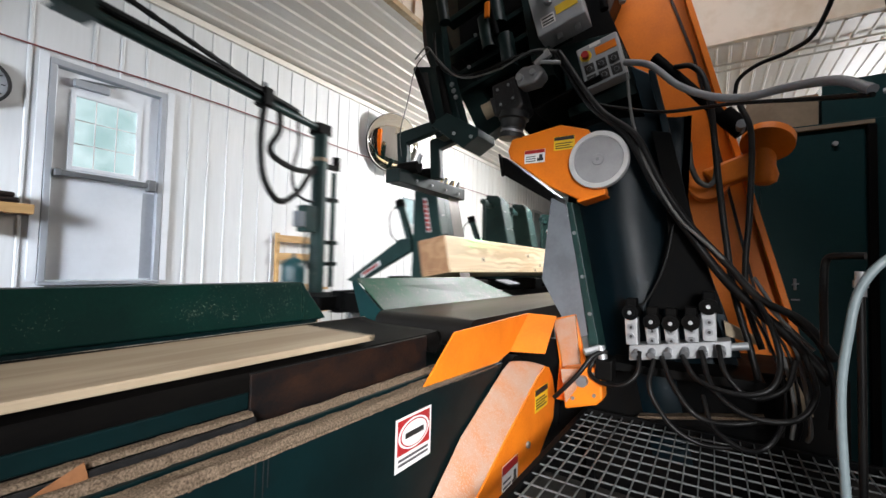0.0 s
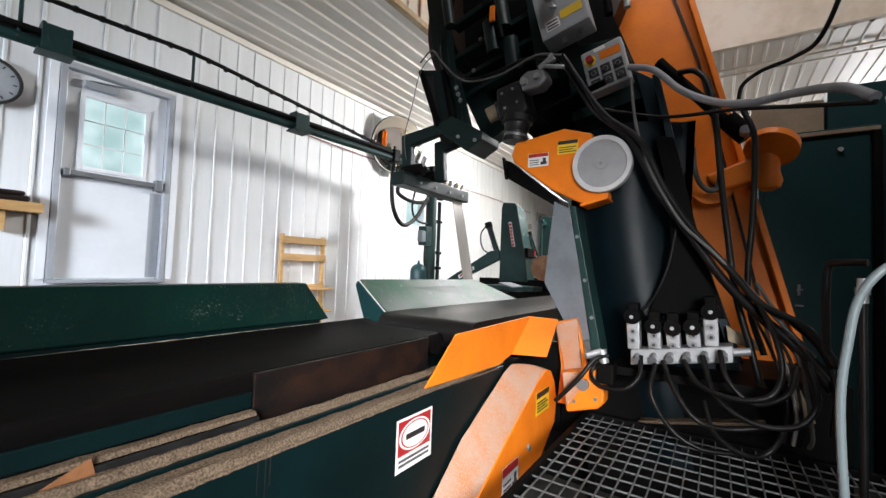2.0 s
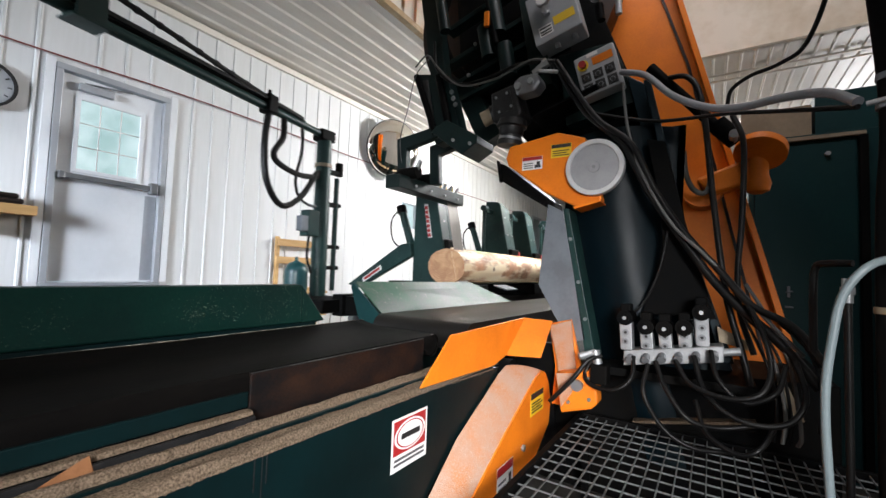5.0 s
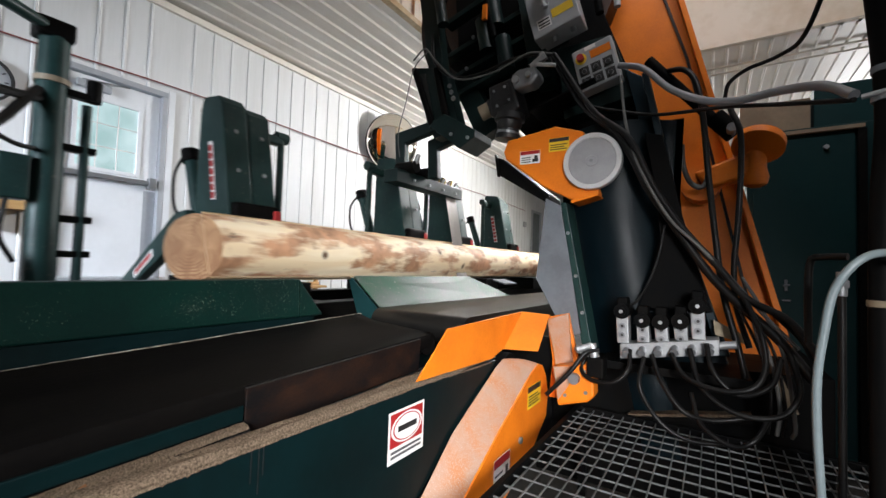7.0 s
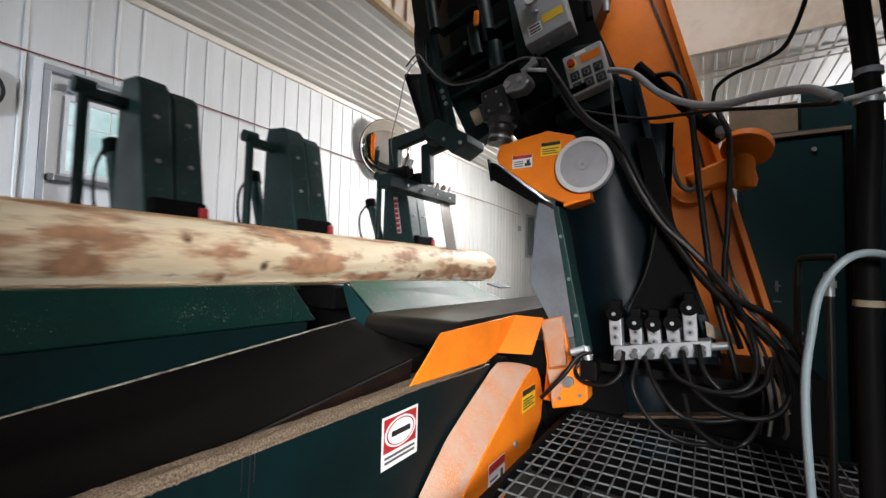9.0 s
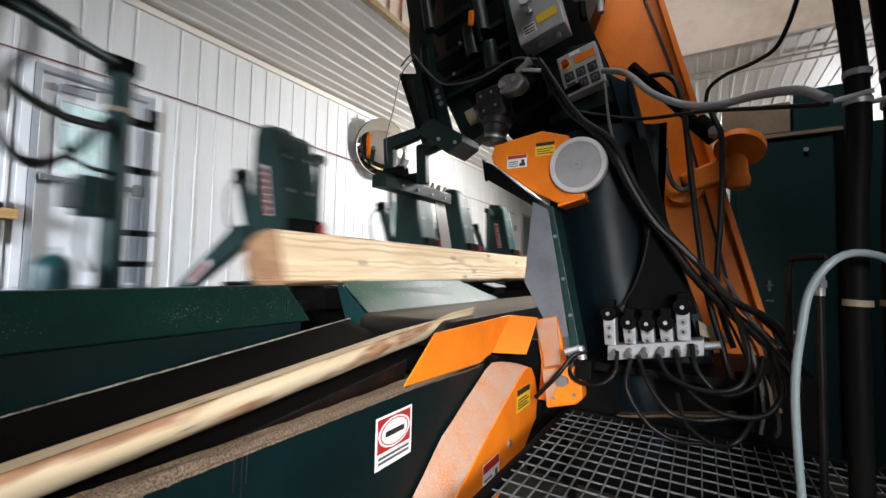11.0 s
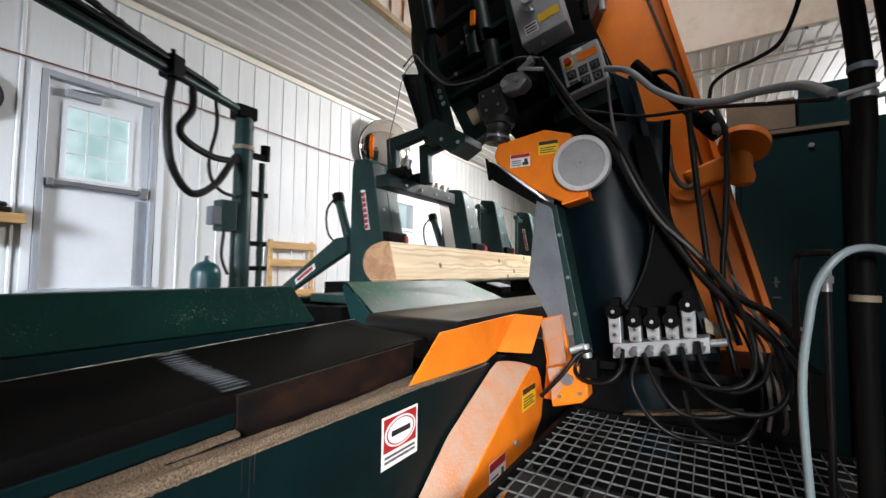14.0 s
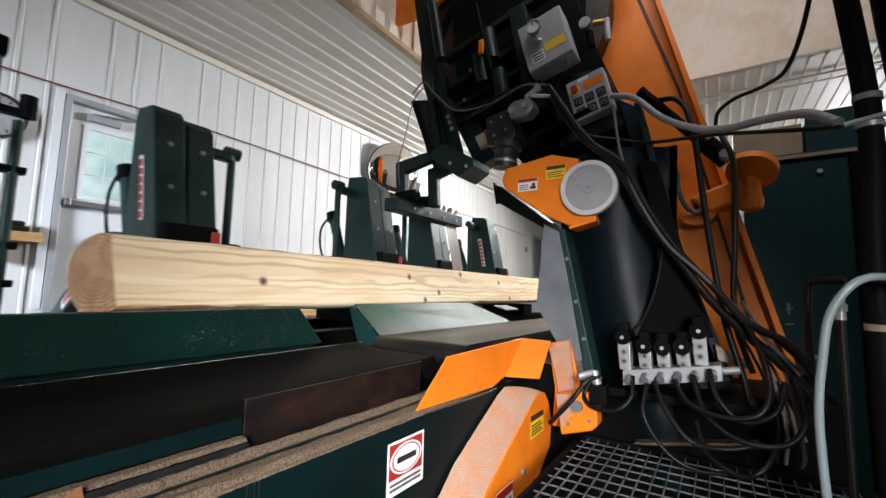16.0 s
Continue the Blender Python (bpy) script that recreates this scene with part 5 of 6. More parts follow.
def saw_cabinet():
    c = thing("steel_cabinet", "tall dark teal steel cabinet behind the saw", "cabinet")
    boxpart("body", (0.30, 1.30, 4.32, 5.0, ZF, 1.40), M_CABINET, c)
    boxpart("door_panel", (0.34, 0.97, 4.295, 4.318, ZF + 0.1, 1.33), M_CABINET, c, "dark teal door panel", 0.006)
    boxpart("top_trim", (0.30, 1.02, 4.27, 4.318, 1.345, 1.375), M_TAN, c, "tan edge strip", 0.002)
    boxpart("side_trim", (0.98, 1.03, 4.27, 4.318, ZF, 1.34), M_BLACK, c)
    rodpart("knob", (0.80, 4.295, 1.22), (0.80, 4.27, 1.22), 0.018, M_ALU, c)
    rodpart("knob", (0.70, 4.295, -0.24), (0.70, 4.27, -0.24), 0.014, M_ALU, c)
    l = boxpart("latch", (0.545, 0.565, 4.28, 4.295, 0.08, 0.17), M_GALV, c, "steel latch", 0.004)
    rodpart("latch_pin", (0.535, 4.275, 0.12), (0.58, 4.275, 0.13), 0.006, M_GALV, l)
    boxpart("latch_plate", (0.53, 0.585, 4.285, 4.295, -0.005, 0.008), M_GALV, c)
    b = thing("storage_box", "brown cardboard box on the cabinet", "box")
    boxpart("box_body", (0.25, 0.72, 4.36, 4.8, 1.401, 1.66), M_TAN, b, bevel=0.004)
    b = thing("storage_box", "dark green metal box on the cabinet", "box")
    boxpart("box_body", (0.74, 1.2, 4.36, 4.8, 1.401, 1.74), M_CABINET, b, bevel=0.006)


saw_cabinet()


def pipes():
    for x, y, r, lean, lab in ((0.565, 1.95, 0.034, 0.055, "thick black hydraulic hose hanging beside the walkway"), (0.70, 2.02, 0.055, 0.02, "wide black pipe rising beside the walkway")):
        p = thing("black_pipe", lab, "pipe", "upright pipes")
        pts = [(x - 0.03, y, ZF), (x - 0.035, y, -0.2), (x - 0.03, y, 0.4), (x - 0.015, y, 0.8), (x - 0.05, y, 1.3), (x - lean - 0.06, y, 2.0), (x - lean - 0.1, y, 3.2)]
        tubepart("pipe", pts, r, M_BLACK, p, n=14)
        for z, m in ((0.90, M_GALV), (0.80, M_BAR), (0.10, M_TAN)):
            bm = bmesh.new()
            lathe(bm, (x - 0.017 - (0.015 if z < 0.5 else 0), y, z), (0.02, 0, 1), [(0, r + 0.002), (0, r + 0.006), (0.022, r + 0.006), (0.022, r + 0.002)], 20)
            part("clamp", bm, m, p, "bright metal clamp", smooth=True)
        rodpart("clamp_bolt", (x - r - 0.05, y - 0.02, 0.82), (x + r * 0.4, y - r - 0.012, 0.83), 0.009, M_ALU, p)
    f = thing("pipe_fitting", "bright steel pipe fitting by the black pipe", "fitting")
    rodpart("nut", (0.50, 2.3, 0.12), (0.50, 2.3, 0.22), 0.018, M_ALU, f)
    rodpart("hex_collar", (0.50, 2.3, 0.155), (0.50, 2.3, 0.185), 0.025, M_ALU, f, n=6)
    rodpart("stem", (0.50, 2.3, -1.25), (0.50, 2.3, 0.12), 0.014, M_RUBBER, f)


pipes()


def hose(name, pts, r, material):
    labels = {"grey_conduit": "grey plastic conduit", "pale_hose": "pale grey flexible hose", "grey_cable": "thin grey cable", "guide_wire": "thin grey wire"}
    h = thing(name, labels.get(name, "black rubber " + name.replace("black_", "").replace("_", " ")) + " looping over the saw frame", "hose" if "hose" in name else "cable", "hoses of the saw")
    tubepart("tube", pts, r, material, h, n=10)


hose("thin_hose", [(-0.2, 2.95, 0.5), (-0.25, 2.95, 0.24), (-0.35, 2.95, 0.01), (-0.45, 2.95, -0.04)], 0.008, M_RUBBER)
hose("grey_conduit", [(-0.50, 3.00, 1.63), (-0.34, 2.95, 1.55), (-0.17, 2.80, 1.32), (0.00, 2.70, 1.18), (0.15, 2.60, 1.11), (0.32, 2.50, 1.09), (0.45, 2.35, 1.03), (0.52, 2.20, 0.92)], 0.021, M_CONDUIT)
hose("black_cable", [(-0.71, 3.00, 1.38), (-0.45, 3.00, 1.29), (-0.24, 2.95, 1.22), (0.10, 2.70, 1.12), (0.36, 2.50, 1.02), (0.52, 2.20, 0.90)], 0.011, M_RUBBER)
hose("black_hose", [(-0.21, 3.20, 1.61), (-0.11, 3.10, 1.55), (-0.04, 3.05, 1.43), (-0.00, 3.00, 1.19), (0.03, 3.00, 0.83), (0.07, 2.95, 0.41), (0.11, 2.90, 0.08), (0.18, 2.85, -0.22), (0.22, 2.80, -0.42)], 0.018, M_RUBBER)
hose("black_hose", [(0.14, 2.95, 1.19), (0.19, 2.90, 0.99), (0.18, 2.90, 0.54), (0.16, 2.90, 0.25), (0.17, 2.90, 0.02), (0.23, 2.85, -0.21)], 0.016, M_RUBBER)
hose("hose_bundle", [(-0.96, 2.95, 1.79), (-0.73, 2.95, 1.38), (-0.47, 2.90, 1.09), (-0.30, 2.90, 0.74), (-0.14, 2.88, 0.48), (0.03, 2.85, 0.21), (0.18, 2.80, 0.03), (0.34, 2.75, -0.13), (0.48, 2.70, -0.32)], 0.026, M_RUBBER)
hose("hose_bundle", [(-0.94, 2.93, 1.79), (-0.65, 2.90, 1.31), (-0.41, 2.87, 1.07), (-0.26, 2.87, 0.74), (-0.10, 2.85, 0.47), (0.08, 2.80, 0.24), (0.21, 2.75, 0.07), (0.38, 2.70, -0.03), (0.48, 2.60, -0.19)], 0.02, M_RUBBER)
hose("grey_cable", [(-0.48, 2.95, 1.53), (-0.43, 2.90, 1.16), (-0.33, 2.87, 0.84), (-0.17, 2.85, 0.53), (0.00, 2.80, 0.34), (0.16, 2.80, 0.15), (0.29, 2.75, -0.02), (0.42, 2.70, -0.17)], 0.01, M_GREYCABLE)
hose("overhead_cable", [(0.11, 2.80, 1.21), (0.13, 2.80, 1.29), (0.21, 2.75, 1.33), (0.34, 2.70, 1.35), (0.43, 2.60, 1.39), (0.50, 2.45, 1.62), (0.53, 2.15, 2.0), (0.50, 2.02, 2.6)], 0.011, M_RUBBER)
hose("valve_hose", [(-0.36, 2.72, -0.28), (-0.36, 2.65, -0.39), (-0.44, 2.62, -0.47), (-0.57, 2.65, -0.48), (-0.64, 2.70, -0.43), (-0.59, 2.75, -0.32)], 0.013, M_RUBBER)
hose("valve_hose", [(-0.28, 2.70, -0.31), (-0.29, 2.60, -0.46), (-0.19, 2.60, -0.63), (-0.05, 2.60, -0.70), (0.12, 2.60, -0.68)], 0.013, M_RUBBER)
hose("valve_hose", [(-0.24, 2.70, -0.29), (-0.18, 2.60, -0.41), (-0.07, 2.55, -0.54), (0.07, 2.60, -0.57), (0.24, 2.65, -0.53)], 0.013, M_RUBBER)
hose("valve_hose", [(-0.14, 2.70, -0.27), (-0.06, 2.60, -0.37), (0.10, 2.55, -0.40), (0.23, 2.55, -0.36), (0.28, 2.60, -0.25), (0.26, 2.65, -0.09), (0.20, 2.75, 0.07)], 0.014, M_RUBBER)
hose("valve_hose", [(-0.05, 2.70, -0.23), (0.01, 2.60, -0.41), (0.16, 2.55, -0.50), (0.33, 2.55, -0.48), (0.41, 2.60, -0.36), (0.38, 2.65, -0.19)], 0.014, M_RUBBER)
hose("valve_hose", [(0.03, 2.70, -0.19), (0.06, 2.62, -0.32), (0.17, 2.60, -0.42), (0.30, 2.60, -0.35), (0.35, 2.70, -0.23)], 0.013, M_RUBBER)
hose("valve_hose", [(-0.04, 2.65, -0.46), (0.01, 2.55, -0.59), (0.14, 2.50, -0.65), (0.23, 2.50, -0.60), (0.29, 2.60, -0.52)], 0.012, M_RUBBER)
hose("valve_hose", [(0.33, 2.75, -0.01), (0.44, 2.70, -0.14), (0.48, 2.65, -0.31), (0.47, 2.65, -0.52)], 0.012, M_RUBBER)
hose("pale_hose", [(0.35, 1.75, -0.62), (0.335, 1.75, -0.31), (0.335, 1.75, -0.13), (0.352, 1.75, 0.02), (0.375, 1.75, 0.15), (0.425, 1.75, 0.24), (0.49, 1.78, 0.275), (0.58, 1.85, 0.26), (0.66, 1.92, 0.20)], 0.0125, M_PALEHOSE)
hose("cabinet_hose", [(0.44, 2.60, -0.12), (0.44, 2.60, 0.12), (0.45, 2.60, 0.27), (0.49, 2.55, 0.29), (0.56, 2.50, 0.29)], 0.016, M_RUBBER)
hose("guide_cable", [(-2.11, 3.00, 2.30), (-2.05, 2.98, 2.01), (-1.83, 2.97, 1.83), (-1.56, 2.97, 1.81), (-1.26, 2.97, 1.86), (-0.96, 2.95, 1.80)], 0.014, M_RUBBER)
hose("guide_cable", [(-2.28, 2.95, 2.08), (-2.15, 2.95, 2.16), (-2.03, 2.95, 2.02), (-1.79, 2.95, 1.80), (-1.45, 2.95, 1.78), (-1.16, 2.95, 1.86), (-0.96, 2.95, 1.81)], 0.008, M_GREYCABLE)
hose("spiral_hose", [(-0.13, 3.30, 1.10), (-0.12, 3.32, 0.95), (-0.08, 3.35, 0.84), (-0.02, 3.36, 0.80), (0.02, 3.36, 0.84), (0.03, 3.36, 0.93)], 0.018, M_GREYCABLE)
hose("guide_wire", [(-2.12, 2.95, 2.13), (-2.27, 2.95, 2.00), (-2.35, 2.95, 1.70), (-2.43, 2.95, 1.40), (-2.41, 3.00, 1.14), (-2.31, 3.05, 1.04)], 0.005, M_GREYCABLE)
for i, (dx, dz) in enumerate(((0.0, 0.0), (0.035, 0.03), (0.06, -0.03), (0.095, 0.02))):
    hose("thin_hose", [(0.10 + dx, 2.84, 0.16 + dz), (0.19 + dx, 2.78, -0.02 + dz), (0.27 + dx, 2.72, -0.22), (0.31 + dx, 2.70, -0.42 - 0.04 * i), (0.30 + dx, 2.72, -0.62)], 0.0075 + 0.002 * (i % 2), (M_RUBBER, M_GREYCABLE)[i % 2])
hose("drive_hose", [(-0.83, 2.60, -0.61), (-0.69, 2.60, -0.45), (-0.61, 2.65, -0.33), (-0.54, 2.70, -0.30)], 0.014, M_RUBBER)


# ---- clutter behind the walkway ----
b = thing("base_ledge", "dark steel ledge with old sawdust on it", "ledge")
prismpart("beam", [(-0.42, -0.80), (0.26, -0.66), (0.26, -0.62), (-0.42, -0.755)], "y", 2.96, 3.04, M_BLACK, b)
prismpart("sawdust_layer", [(-0.40, -0.752), (0.25, -0.619), (0.25, -0.603), (-0.10, -0.672), (-0.40, -0.735)], "y", 2.955, 3.04, M_DUST, b, "tan sawdust", 0.004)
b = thing("wood_offcut", "pale wood offcut wedged behind the hoses", "offcut")
prismpart("stick", [(0.335, -0.36), (0.375, -0.35), (0.45, -0.54), (0.405, -0.55)], "y", 2.90, 2.93, M_BOARD, b)
b = thing("wood_offcut", "short tan board scrap beside the valve bank", "offcut")
prismpart("scrap", [(0.06, -0.08), (0.14, -0.12), (0.24, -0.17), (0.23, -0.21), (0.07, -0.17)], "y", 2.97, 3.0, M_BOARD, b)


# ---- walkway grating ----
def grating():
    g = thing("floor_grating", "black steel walkway grating with pale worn bars", "grating")
    x0, x1, y0, y1, z = -0.70, 1.05, 1.05, 2.92, -0.75
    boxpart("edge_angle", (x0 - 0.03, x0, y0, y1 + 0.03, z - 0.05, z + 0.012), M_BLACK, g)
    boxpart("edge_angle", (x0, x1, y1, y1 + 0.03, z - 0.05, z + 0.012), M_BLACK, g)
    bx = bmesh.new()
    box(bx, x0, x1, -0.0022, 0.0022, -0.007, 0)
    first = part("cross_bar", bx, M_GRATE, g, at=Matrix.Translation((0, y0, z)))
    n = int((y1 - y0) / 0.105)
    for i in range(1, n + 1):
        o = new("cross_bar", first.data)
        o.parent = g
        o.location = (0, y0 + i * 0.105, z)
    by = bmesh.new()
    box(by, -0.0025, 0.0025, y0, y1, -0.009, -0.0005)
    first = part("bearing_bar", by, M_GRATE, g, at=Matrix.Translation((x0 + 0.03, 0, z)))
    n = int((x1 - x0) / 0.062)
    for i in range(1, n):
        o = new("bearing_bar", first.data)
        o.parent = g
        o.location = (x0 + 0.03 + i * 0.062, 0, z)
    for y in (1.2, 2.85):
        for x in (-0.69, 1.0):
            boxpart("leg", (x, x + 0.05, y, y + 0.05, ZF, z - 0.031), M_BLACK, g)


M_GRATE = mat("worn_grating_steel", (0.20, 0.21, 0.21), (0.06, 0.06, 0.06), 0.5, 0.5, 5, 50, 0.1, 0.9)
grating()


# ---- log carriage; its own y = 0 is the near face of the first knee ----
def knee(parent, y, wide, arm_side, signed):
    """A leaning knee of the carriage: near cheek, slotted front, dog arm and cylinder."""
    prof = [(-2.97, 0.02), (-2.96, 1.22), (-2.93, 1.31), (-2.74, 1.29), (-2.69, 1.24), (-2.52, 0.38), (-2.48, 0.02)]
    k = prismpart("knee", prof, "y", y, y + wide * 0.48, M_GREEN, parent, "dark green leaning knee", 0.010)
    prismpart("cheek", [(a - 0.012, b - 0.03 if b > 0.5 else b) for a, b in prof], "y", y + wide * 0.54, y + wide, M_GREEN, k, bevel=0.010)
    prismpart("slot_web", [(-2.95, 0.02), (-2.95, 1.1), (-2.79, 1.1), (-2.60, 0.02)], "y", y + wide * 0.48, y + wide * 0.54, M_BLACK, k, bevel=0)
    lean = lambda z: -2.69 + 0.198 * (1.24 - z)
    for z in (1.05, 0.78, 0.55):
        for u in (0.24, 0.77):
            rodpart("bolt", (lean(z) - 0.01, y + wide * u, z), (lean(z) + 0.006, y + wide * u, z + 0.002), 0.014, M_BAR, k, n=8)
    boxpart("dog_block", (-2.66, -2.49, y + 0.02, y + wide - 0.02, 0.40, 0.56), M_BLACK, k, bevel=0.02)
    rodpart("dog_hook", (-2.60, y + wide * 0.8, 0.50), (-2.44, y + wide * 0.86, 0.40), 0.03, M_RUST, k, "rust-red log dog")
    boxpart("dog_tip", (-2.56, -2.478, y + wide - 0.07, y + wide - 0.016, 0.43, 0.53), M_RED, k, "red painted log dog", 0.01)
    ya = y + wide + 0.22 if arm_side > 0 else y - 0.20
    boxpart("arm", (-2.90, -2.82, min(ya, y + wide * 0.5), max(ya, y + wide * 0.5), 1.10, 1.17), M_GREEN, k, bevel=0.015)
    rodpart("arm_rod", (-2.86, ya, 0.42), (-2.86, ya, 1.20), 0.028, M_GREEN, k)
    rodpart("arm_cap", (-2.86, ya - 0.05, 1.17), (-2.86, ya + 0.05, 1.17), 0.045, M_GREEN, k)
    boxpart("rod_foot", (-2.92, -2.76, ya - 0.07, ya + 0.07, 0.36, 0.50), M_BLACK, k, bevel=0.02)
    rodpart("back_cylinder", (-3.22, y + 0.08, 0.92), (-3.02, y + 0.08, 0.38), 0.048, M_GREEN, k, "green hydraulic cylinder")
    rodpart("cylinder_head", (-3.245, y + 0.08, 0.99), (-3.215, y + 0.08, 0.90), 0.062, M_BLACK, k)
    tubepart("cylinder_hose", [(-3.22, y + 0.03, 0.95), (-3.34, y + 0.02, 0.8), (-3.30, y + 0.02, 0.55), (-3.1, y + 0.04, 0.42)], 0.011, M_RUBBER, k)
    boxpart("headblock", (-3.35, -2.12, y + 0.02, y + wide - 0.02, -0.10, 0.055), M_BLACK, k, bevel=0.01)
    if signed:
        lb = prismpart("name_plate", [(-2.83, 0.98), (-2.775, 0.98), (-2.70, 0.58), (-2.755, 0.58)], "y", y - 0.003, y - 0.001, M_WHITE, k, "white plate with red bars", 0)
        for i in range(7):
            z = 0.955 - i * 0.054
            x = -2.825 + 0.010 * i
            prismpart("red_bar", [(x + 0.005, z), (x + 0.048, z), (x + 0.053, z - 0.042), (x + 0.010, z - 0.042)], "y", y - 0.005, y - 0.0035, M_RED, lb, bevel=0)
    return k


def carriage():
    c = thing("log_carriage", "dark green sawmill log carriage with leaning knees and a hose mast", "carriage", at=(0, 3.9, 0))
    for i, (y, w, a, s) in enumerate(((0, 0.36, 1, True), (1.81, 0.34, -1, False), (2.81, 0.34, -1, False), (4.30, 0.34, -1, True))):
        knee(c, y, w, a, s)
    for x in (-3.5, -2.45):
        boxpart("frame_beam", (x, x + 0.16, -0.75, 5.6, -0.34, -0.105), M_BLACK, c, bevel=0.008)
    for y in (-0.7, 0.7, 2.4, 3.6, 5.3):
        boxpart("cross_beam", (-3.34, -2.45, y, y + 0.12, -0.32, -0.12), M_BLACK, c, bevel=0.006)
    for y in (-0.4, 2.2, 5.2):
        for x in (-3.42, -2.37):
            rodpart("wheel", (x - 0.04, y, -0.40), (x + 0.04, y, -0.40), 0.14, M_BAR, c, n=24)
    # inclined brace before the first knee
    prismpart("brace", [(-3.98, -0.02), (-3.80, -0.06), (-2.95, 0.36), (-2.97, 0.52), (-3.12, 0.50)], "y", -0.06, 0.02, M_GREEN, c, "dark green slanted brace", 0.01)
    pl = prismpart("brace_plate", [(-3.72, 0.07), (-3.70, 0.015), (-3.40, 0.19), (-3.42, 0.245)], "y", -0.064, -0.061, M_WHITE, c, "white plate with a red bar", 0)
    prismpart("red_bar", [(-3.69, 0.075), (-3.675, 0.045), (-3.43, 0.187), (-3.445, 0.217)], "y", -0.067, -0.065, M_RED, pl, bevel=0)
    boxpart("end_step", (-3.0, -2.2, -0.45, -0.07, -0.11, -0.04), M_GREEN, c, bevel=0.01)
    # hose mast with boom
    mx, my = -4.0, -0.54
    mast = part("mast", *_mast_mesh(mx, my), c, "dark green round mast", smooth=True)
    rodpart("collar", (mx, my, 1.42), (mx, my, 1.46), 0.105, M_TAN, mast)
    boxpart("mast_head", (mx - 0.09, mx + 0.09, my - 0.12, my + 0.10, 1.74, 1.88), M_BLACK, mast, bevel=0.02)
    rodpart("side_cylinder", (mx + 0.03, my + 0.20, -0.1), (mx + 0.03, my + 0.20, 1.32), 0.032, M_GREEN, mast)
    for z in (0.16, 0.42, 0.95, 1.36):
        boxpart("bracket", (mx - 0.03, mx + 0.06, my + 0.06, my + 0.27, z, z + 0.05), M_BLACK, mast, bevel=0.008)
    rodpart("valve_knob", (mx + 0.02, my + 0.24, 1.36), (mx + 0.02, my + 0.24, 1.52), 0.05, M_BLACK, mast)
    boxpart("valve_box", (mx - 0.06, mx + 0.10, my - 0.26, my - 0.10, 0.55, 0.86), M_GREEN, mast, "dark valve box", 0.012)
    boxpart("junction_box", (mx + 0.0, mx + 0.10, my - 0.36, my - 0.262, 0.60, 0.78), M_GALV, mast, "grey junction box", 0.01)
    tubepart("box_hose", [(mx + 0.04, my - 0.2, 0.55), (mx + 0.05, my - 0.22, 0.3), (mx + 0.03, my - 0.14, 0.12)], 0.016, M_RUBBER, mast)
    boxpart("mast_foot", (mx - 0.25, mx + 0.62, my - 0.45, my + 0.15, -0.30, -0.16), M_BLACK, mast, bevel=0.01)
    bm = bmesh.new()
    lathe(bm, (mx + 0.05, my - 0.36, -0.16), (0, 0, 1), [(0, 0.13), (0.28, 0.13)] + [(0.28 + 0.13 * math.sin(a), 0.13 * math.cos(a)) for a in [math.pi / 2 * i / 7 for i in range(1, 7)]] + [(0.42, 0.02), (0.46, 0.016)], 28)
    part("accumulator_tank", bm, M_TANK, c, "domed teal pressure tank", smooth=True)
    # boom and chain of hoses along y
    global BOOM
    BOOM = bo = rodpart("boom", (0, 0.05, 0), (0, -5.3, 0), 0.043, M_GREEN, c, "dark green boom tube")
    bo.location = (mx, my, 1.82)
    tubepart("boom_hose", [(0.03, -0.45, 0.055), (0.03, -0.9, 0.075), (0.03, -2.0, 0.085), (0.03, -3.7, 0.082), (0.03, -5.3, 0.085)], 0.024, M_RUBBER, bo, "black hose along the boom")
    tubepart("boom_hose", [(-0.025, -0.35, 0.05), (-0.025, -0.9, 0.07), (-0.025, -2.2, 0.072), (-0.025, -5.3, 0.072)], 0.022, M_RUBBER, bo, "black hose along the boom")
    for y in (-2.55, -4.72):
        bm = bmesh.new()
        box(bm, -0.09, 0.09, y - 0.11, y + 0.11, -0.062, -0.044)
        for x in (-0.085, 0.07):
            box(bm, x, x + 0.015, y - 0.09, y + 0.09, -0.0435, 0.15)
        for e in (-0.09, 0.065):
            box(bm, -0.069, 0.069, y + e, y + e + 0.025, 0.10, 0.165)
        part("hose_saddle", bm, M_GREEN, bo, "dark steel saddle clamp", 0.004)
    boxpart("end_clamp", (-0.075, 0.075, -0.99, -0.86, -0.06, 0.13), M_BLACK, bo, bevel=0.015)
    rodpart("end_clamp_bolt", (0.0, -0.92, 0.13), (0.0, -0.92, 0.19), 0.018, M_BLACK, bo, n=8)
    for y, z in ((-3.73, 0.37), (-4.92, 0.35)):
        rodpart("strut", (0, y, 0.02), (0, y, z), 0.014, M_GREEN, bo)
    chain = tubepart("hose_chain", [(0, -0.55, 0.07), (0, -0.95, 0.105), (0, -1.5, 0.155), (0, -2.0, 0.21), (0, -3.0, 0.32), (0, -3.7, 0.388), (0, -4.3, 0.378), (0, -5.3, 0.36)], 0.022, M_RUBBER, bo, "black corrugated hose held above the boom")
    for i in range(24):
        y = -1.2 - i * 0.17
        z = 0.127 + (min(-y, 3.7) - 1.2) * 0.1045 - max(0.0, -y - 3.7) * 0.017
        bm = bmesh.new()
        lathe(bm, (0, y, z), (0, -1, 0.07), [(0, 0.0225), (0, 0.028), (0.03, 0.028), (0.03, 0.0225)], 10)
        part("hose_tie", bm, M_RUBBER, chain)
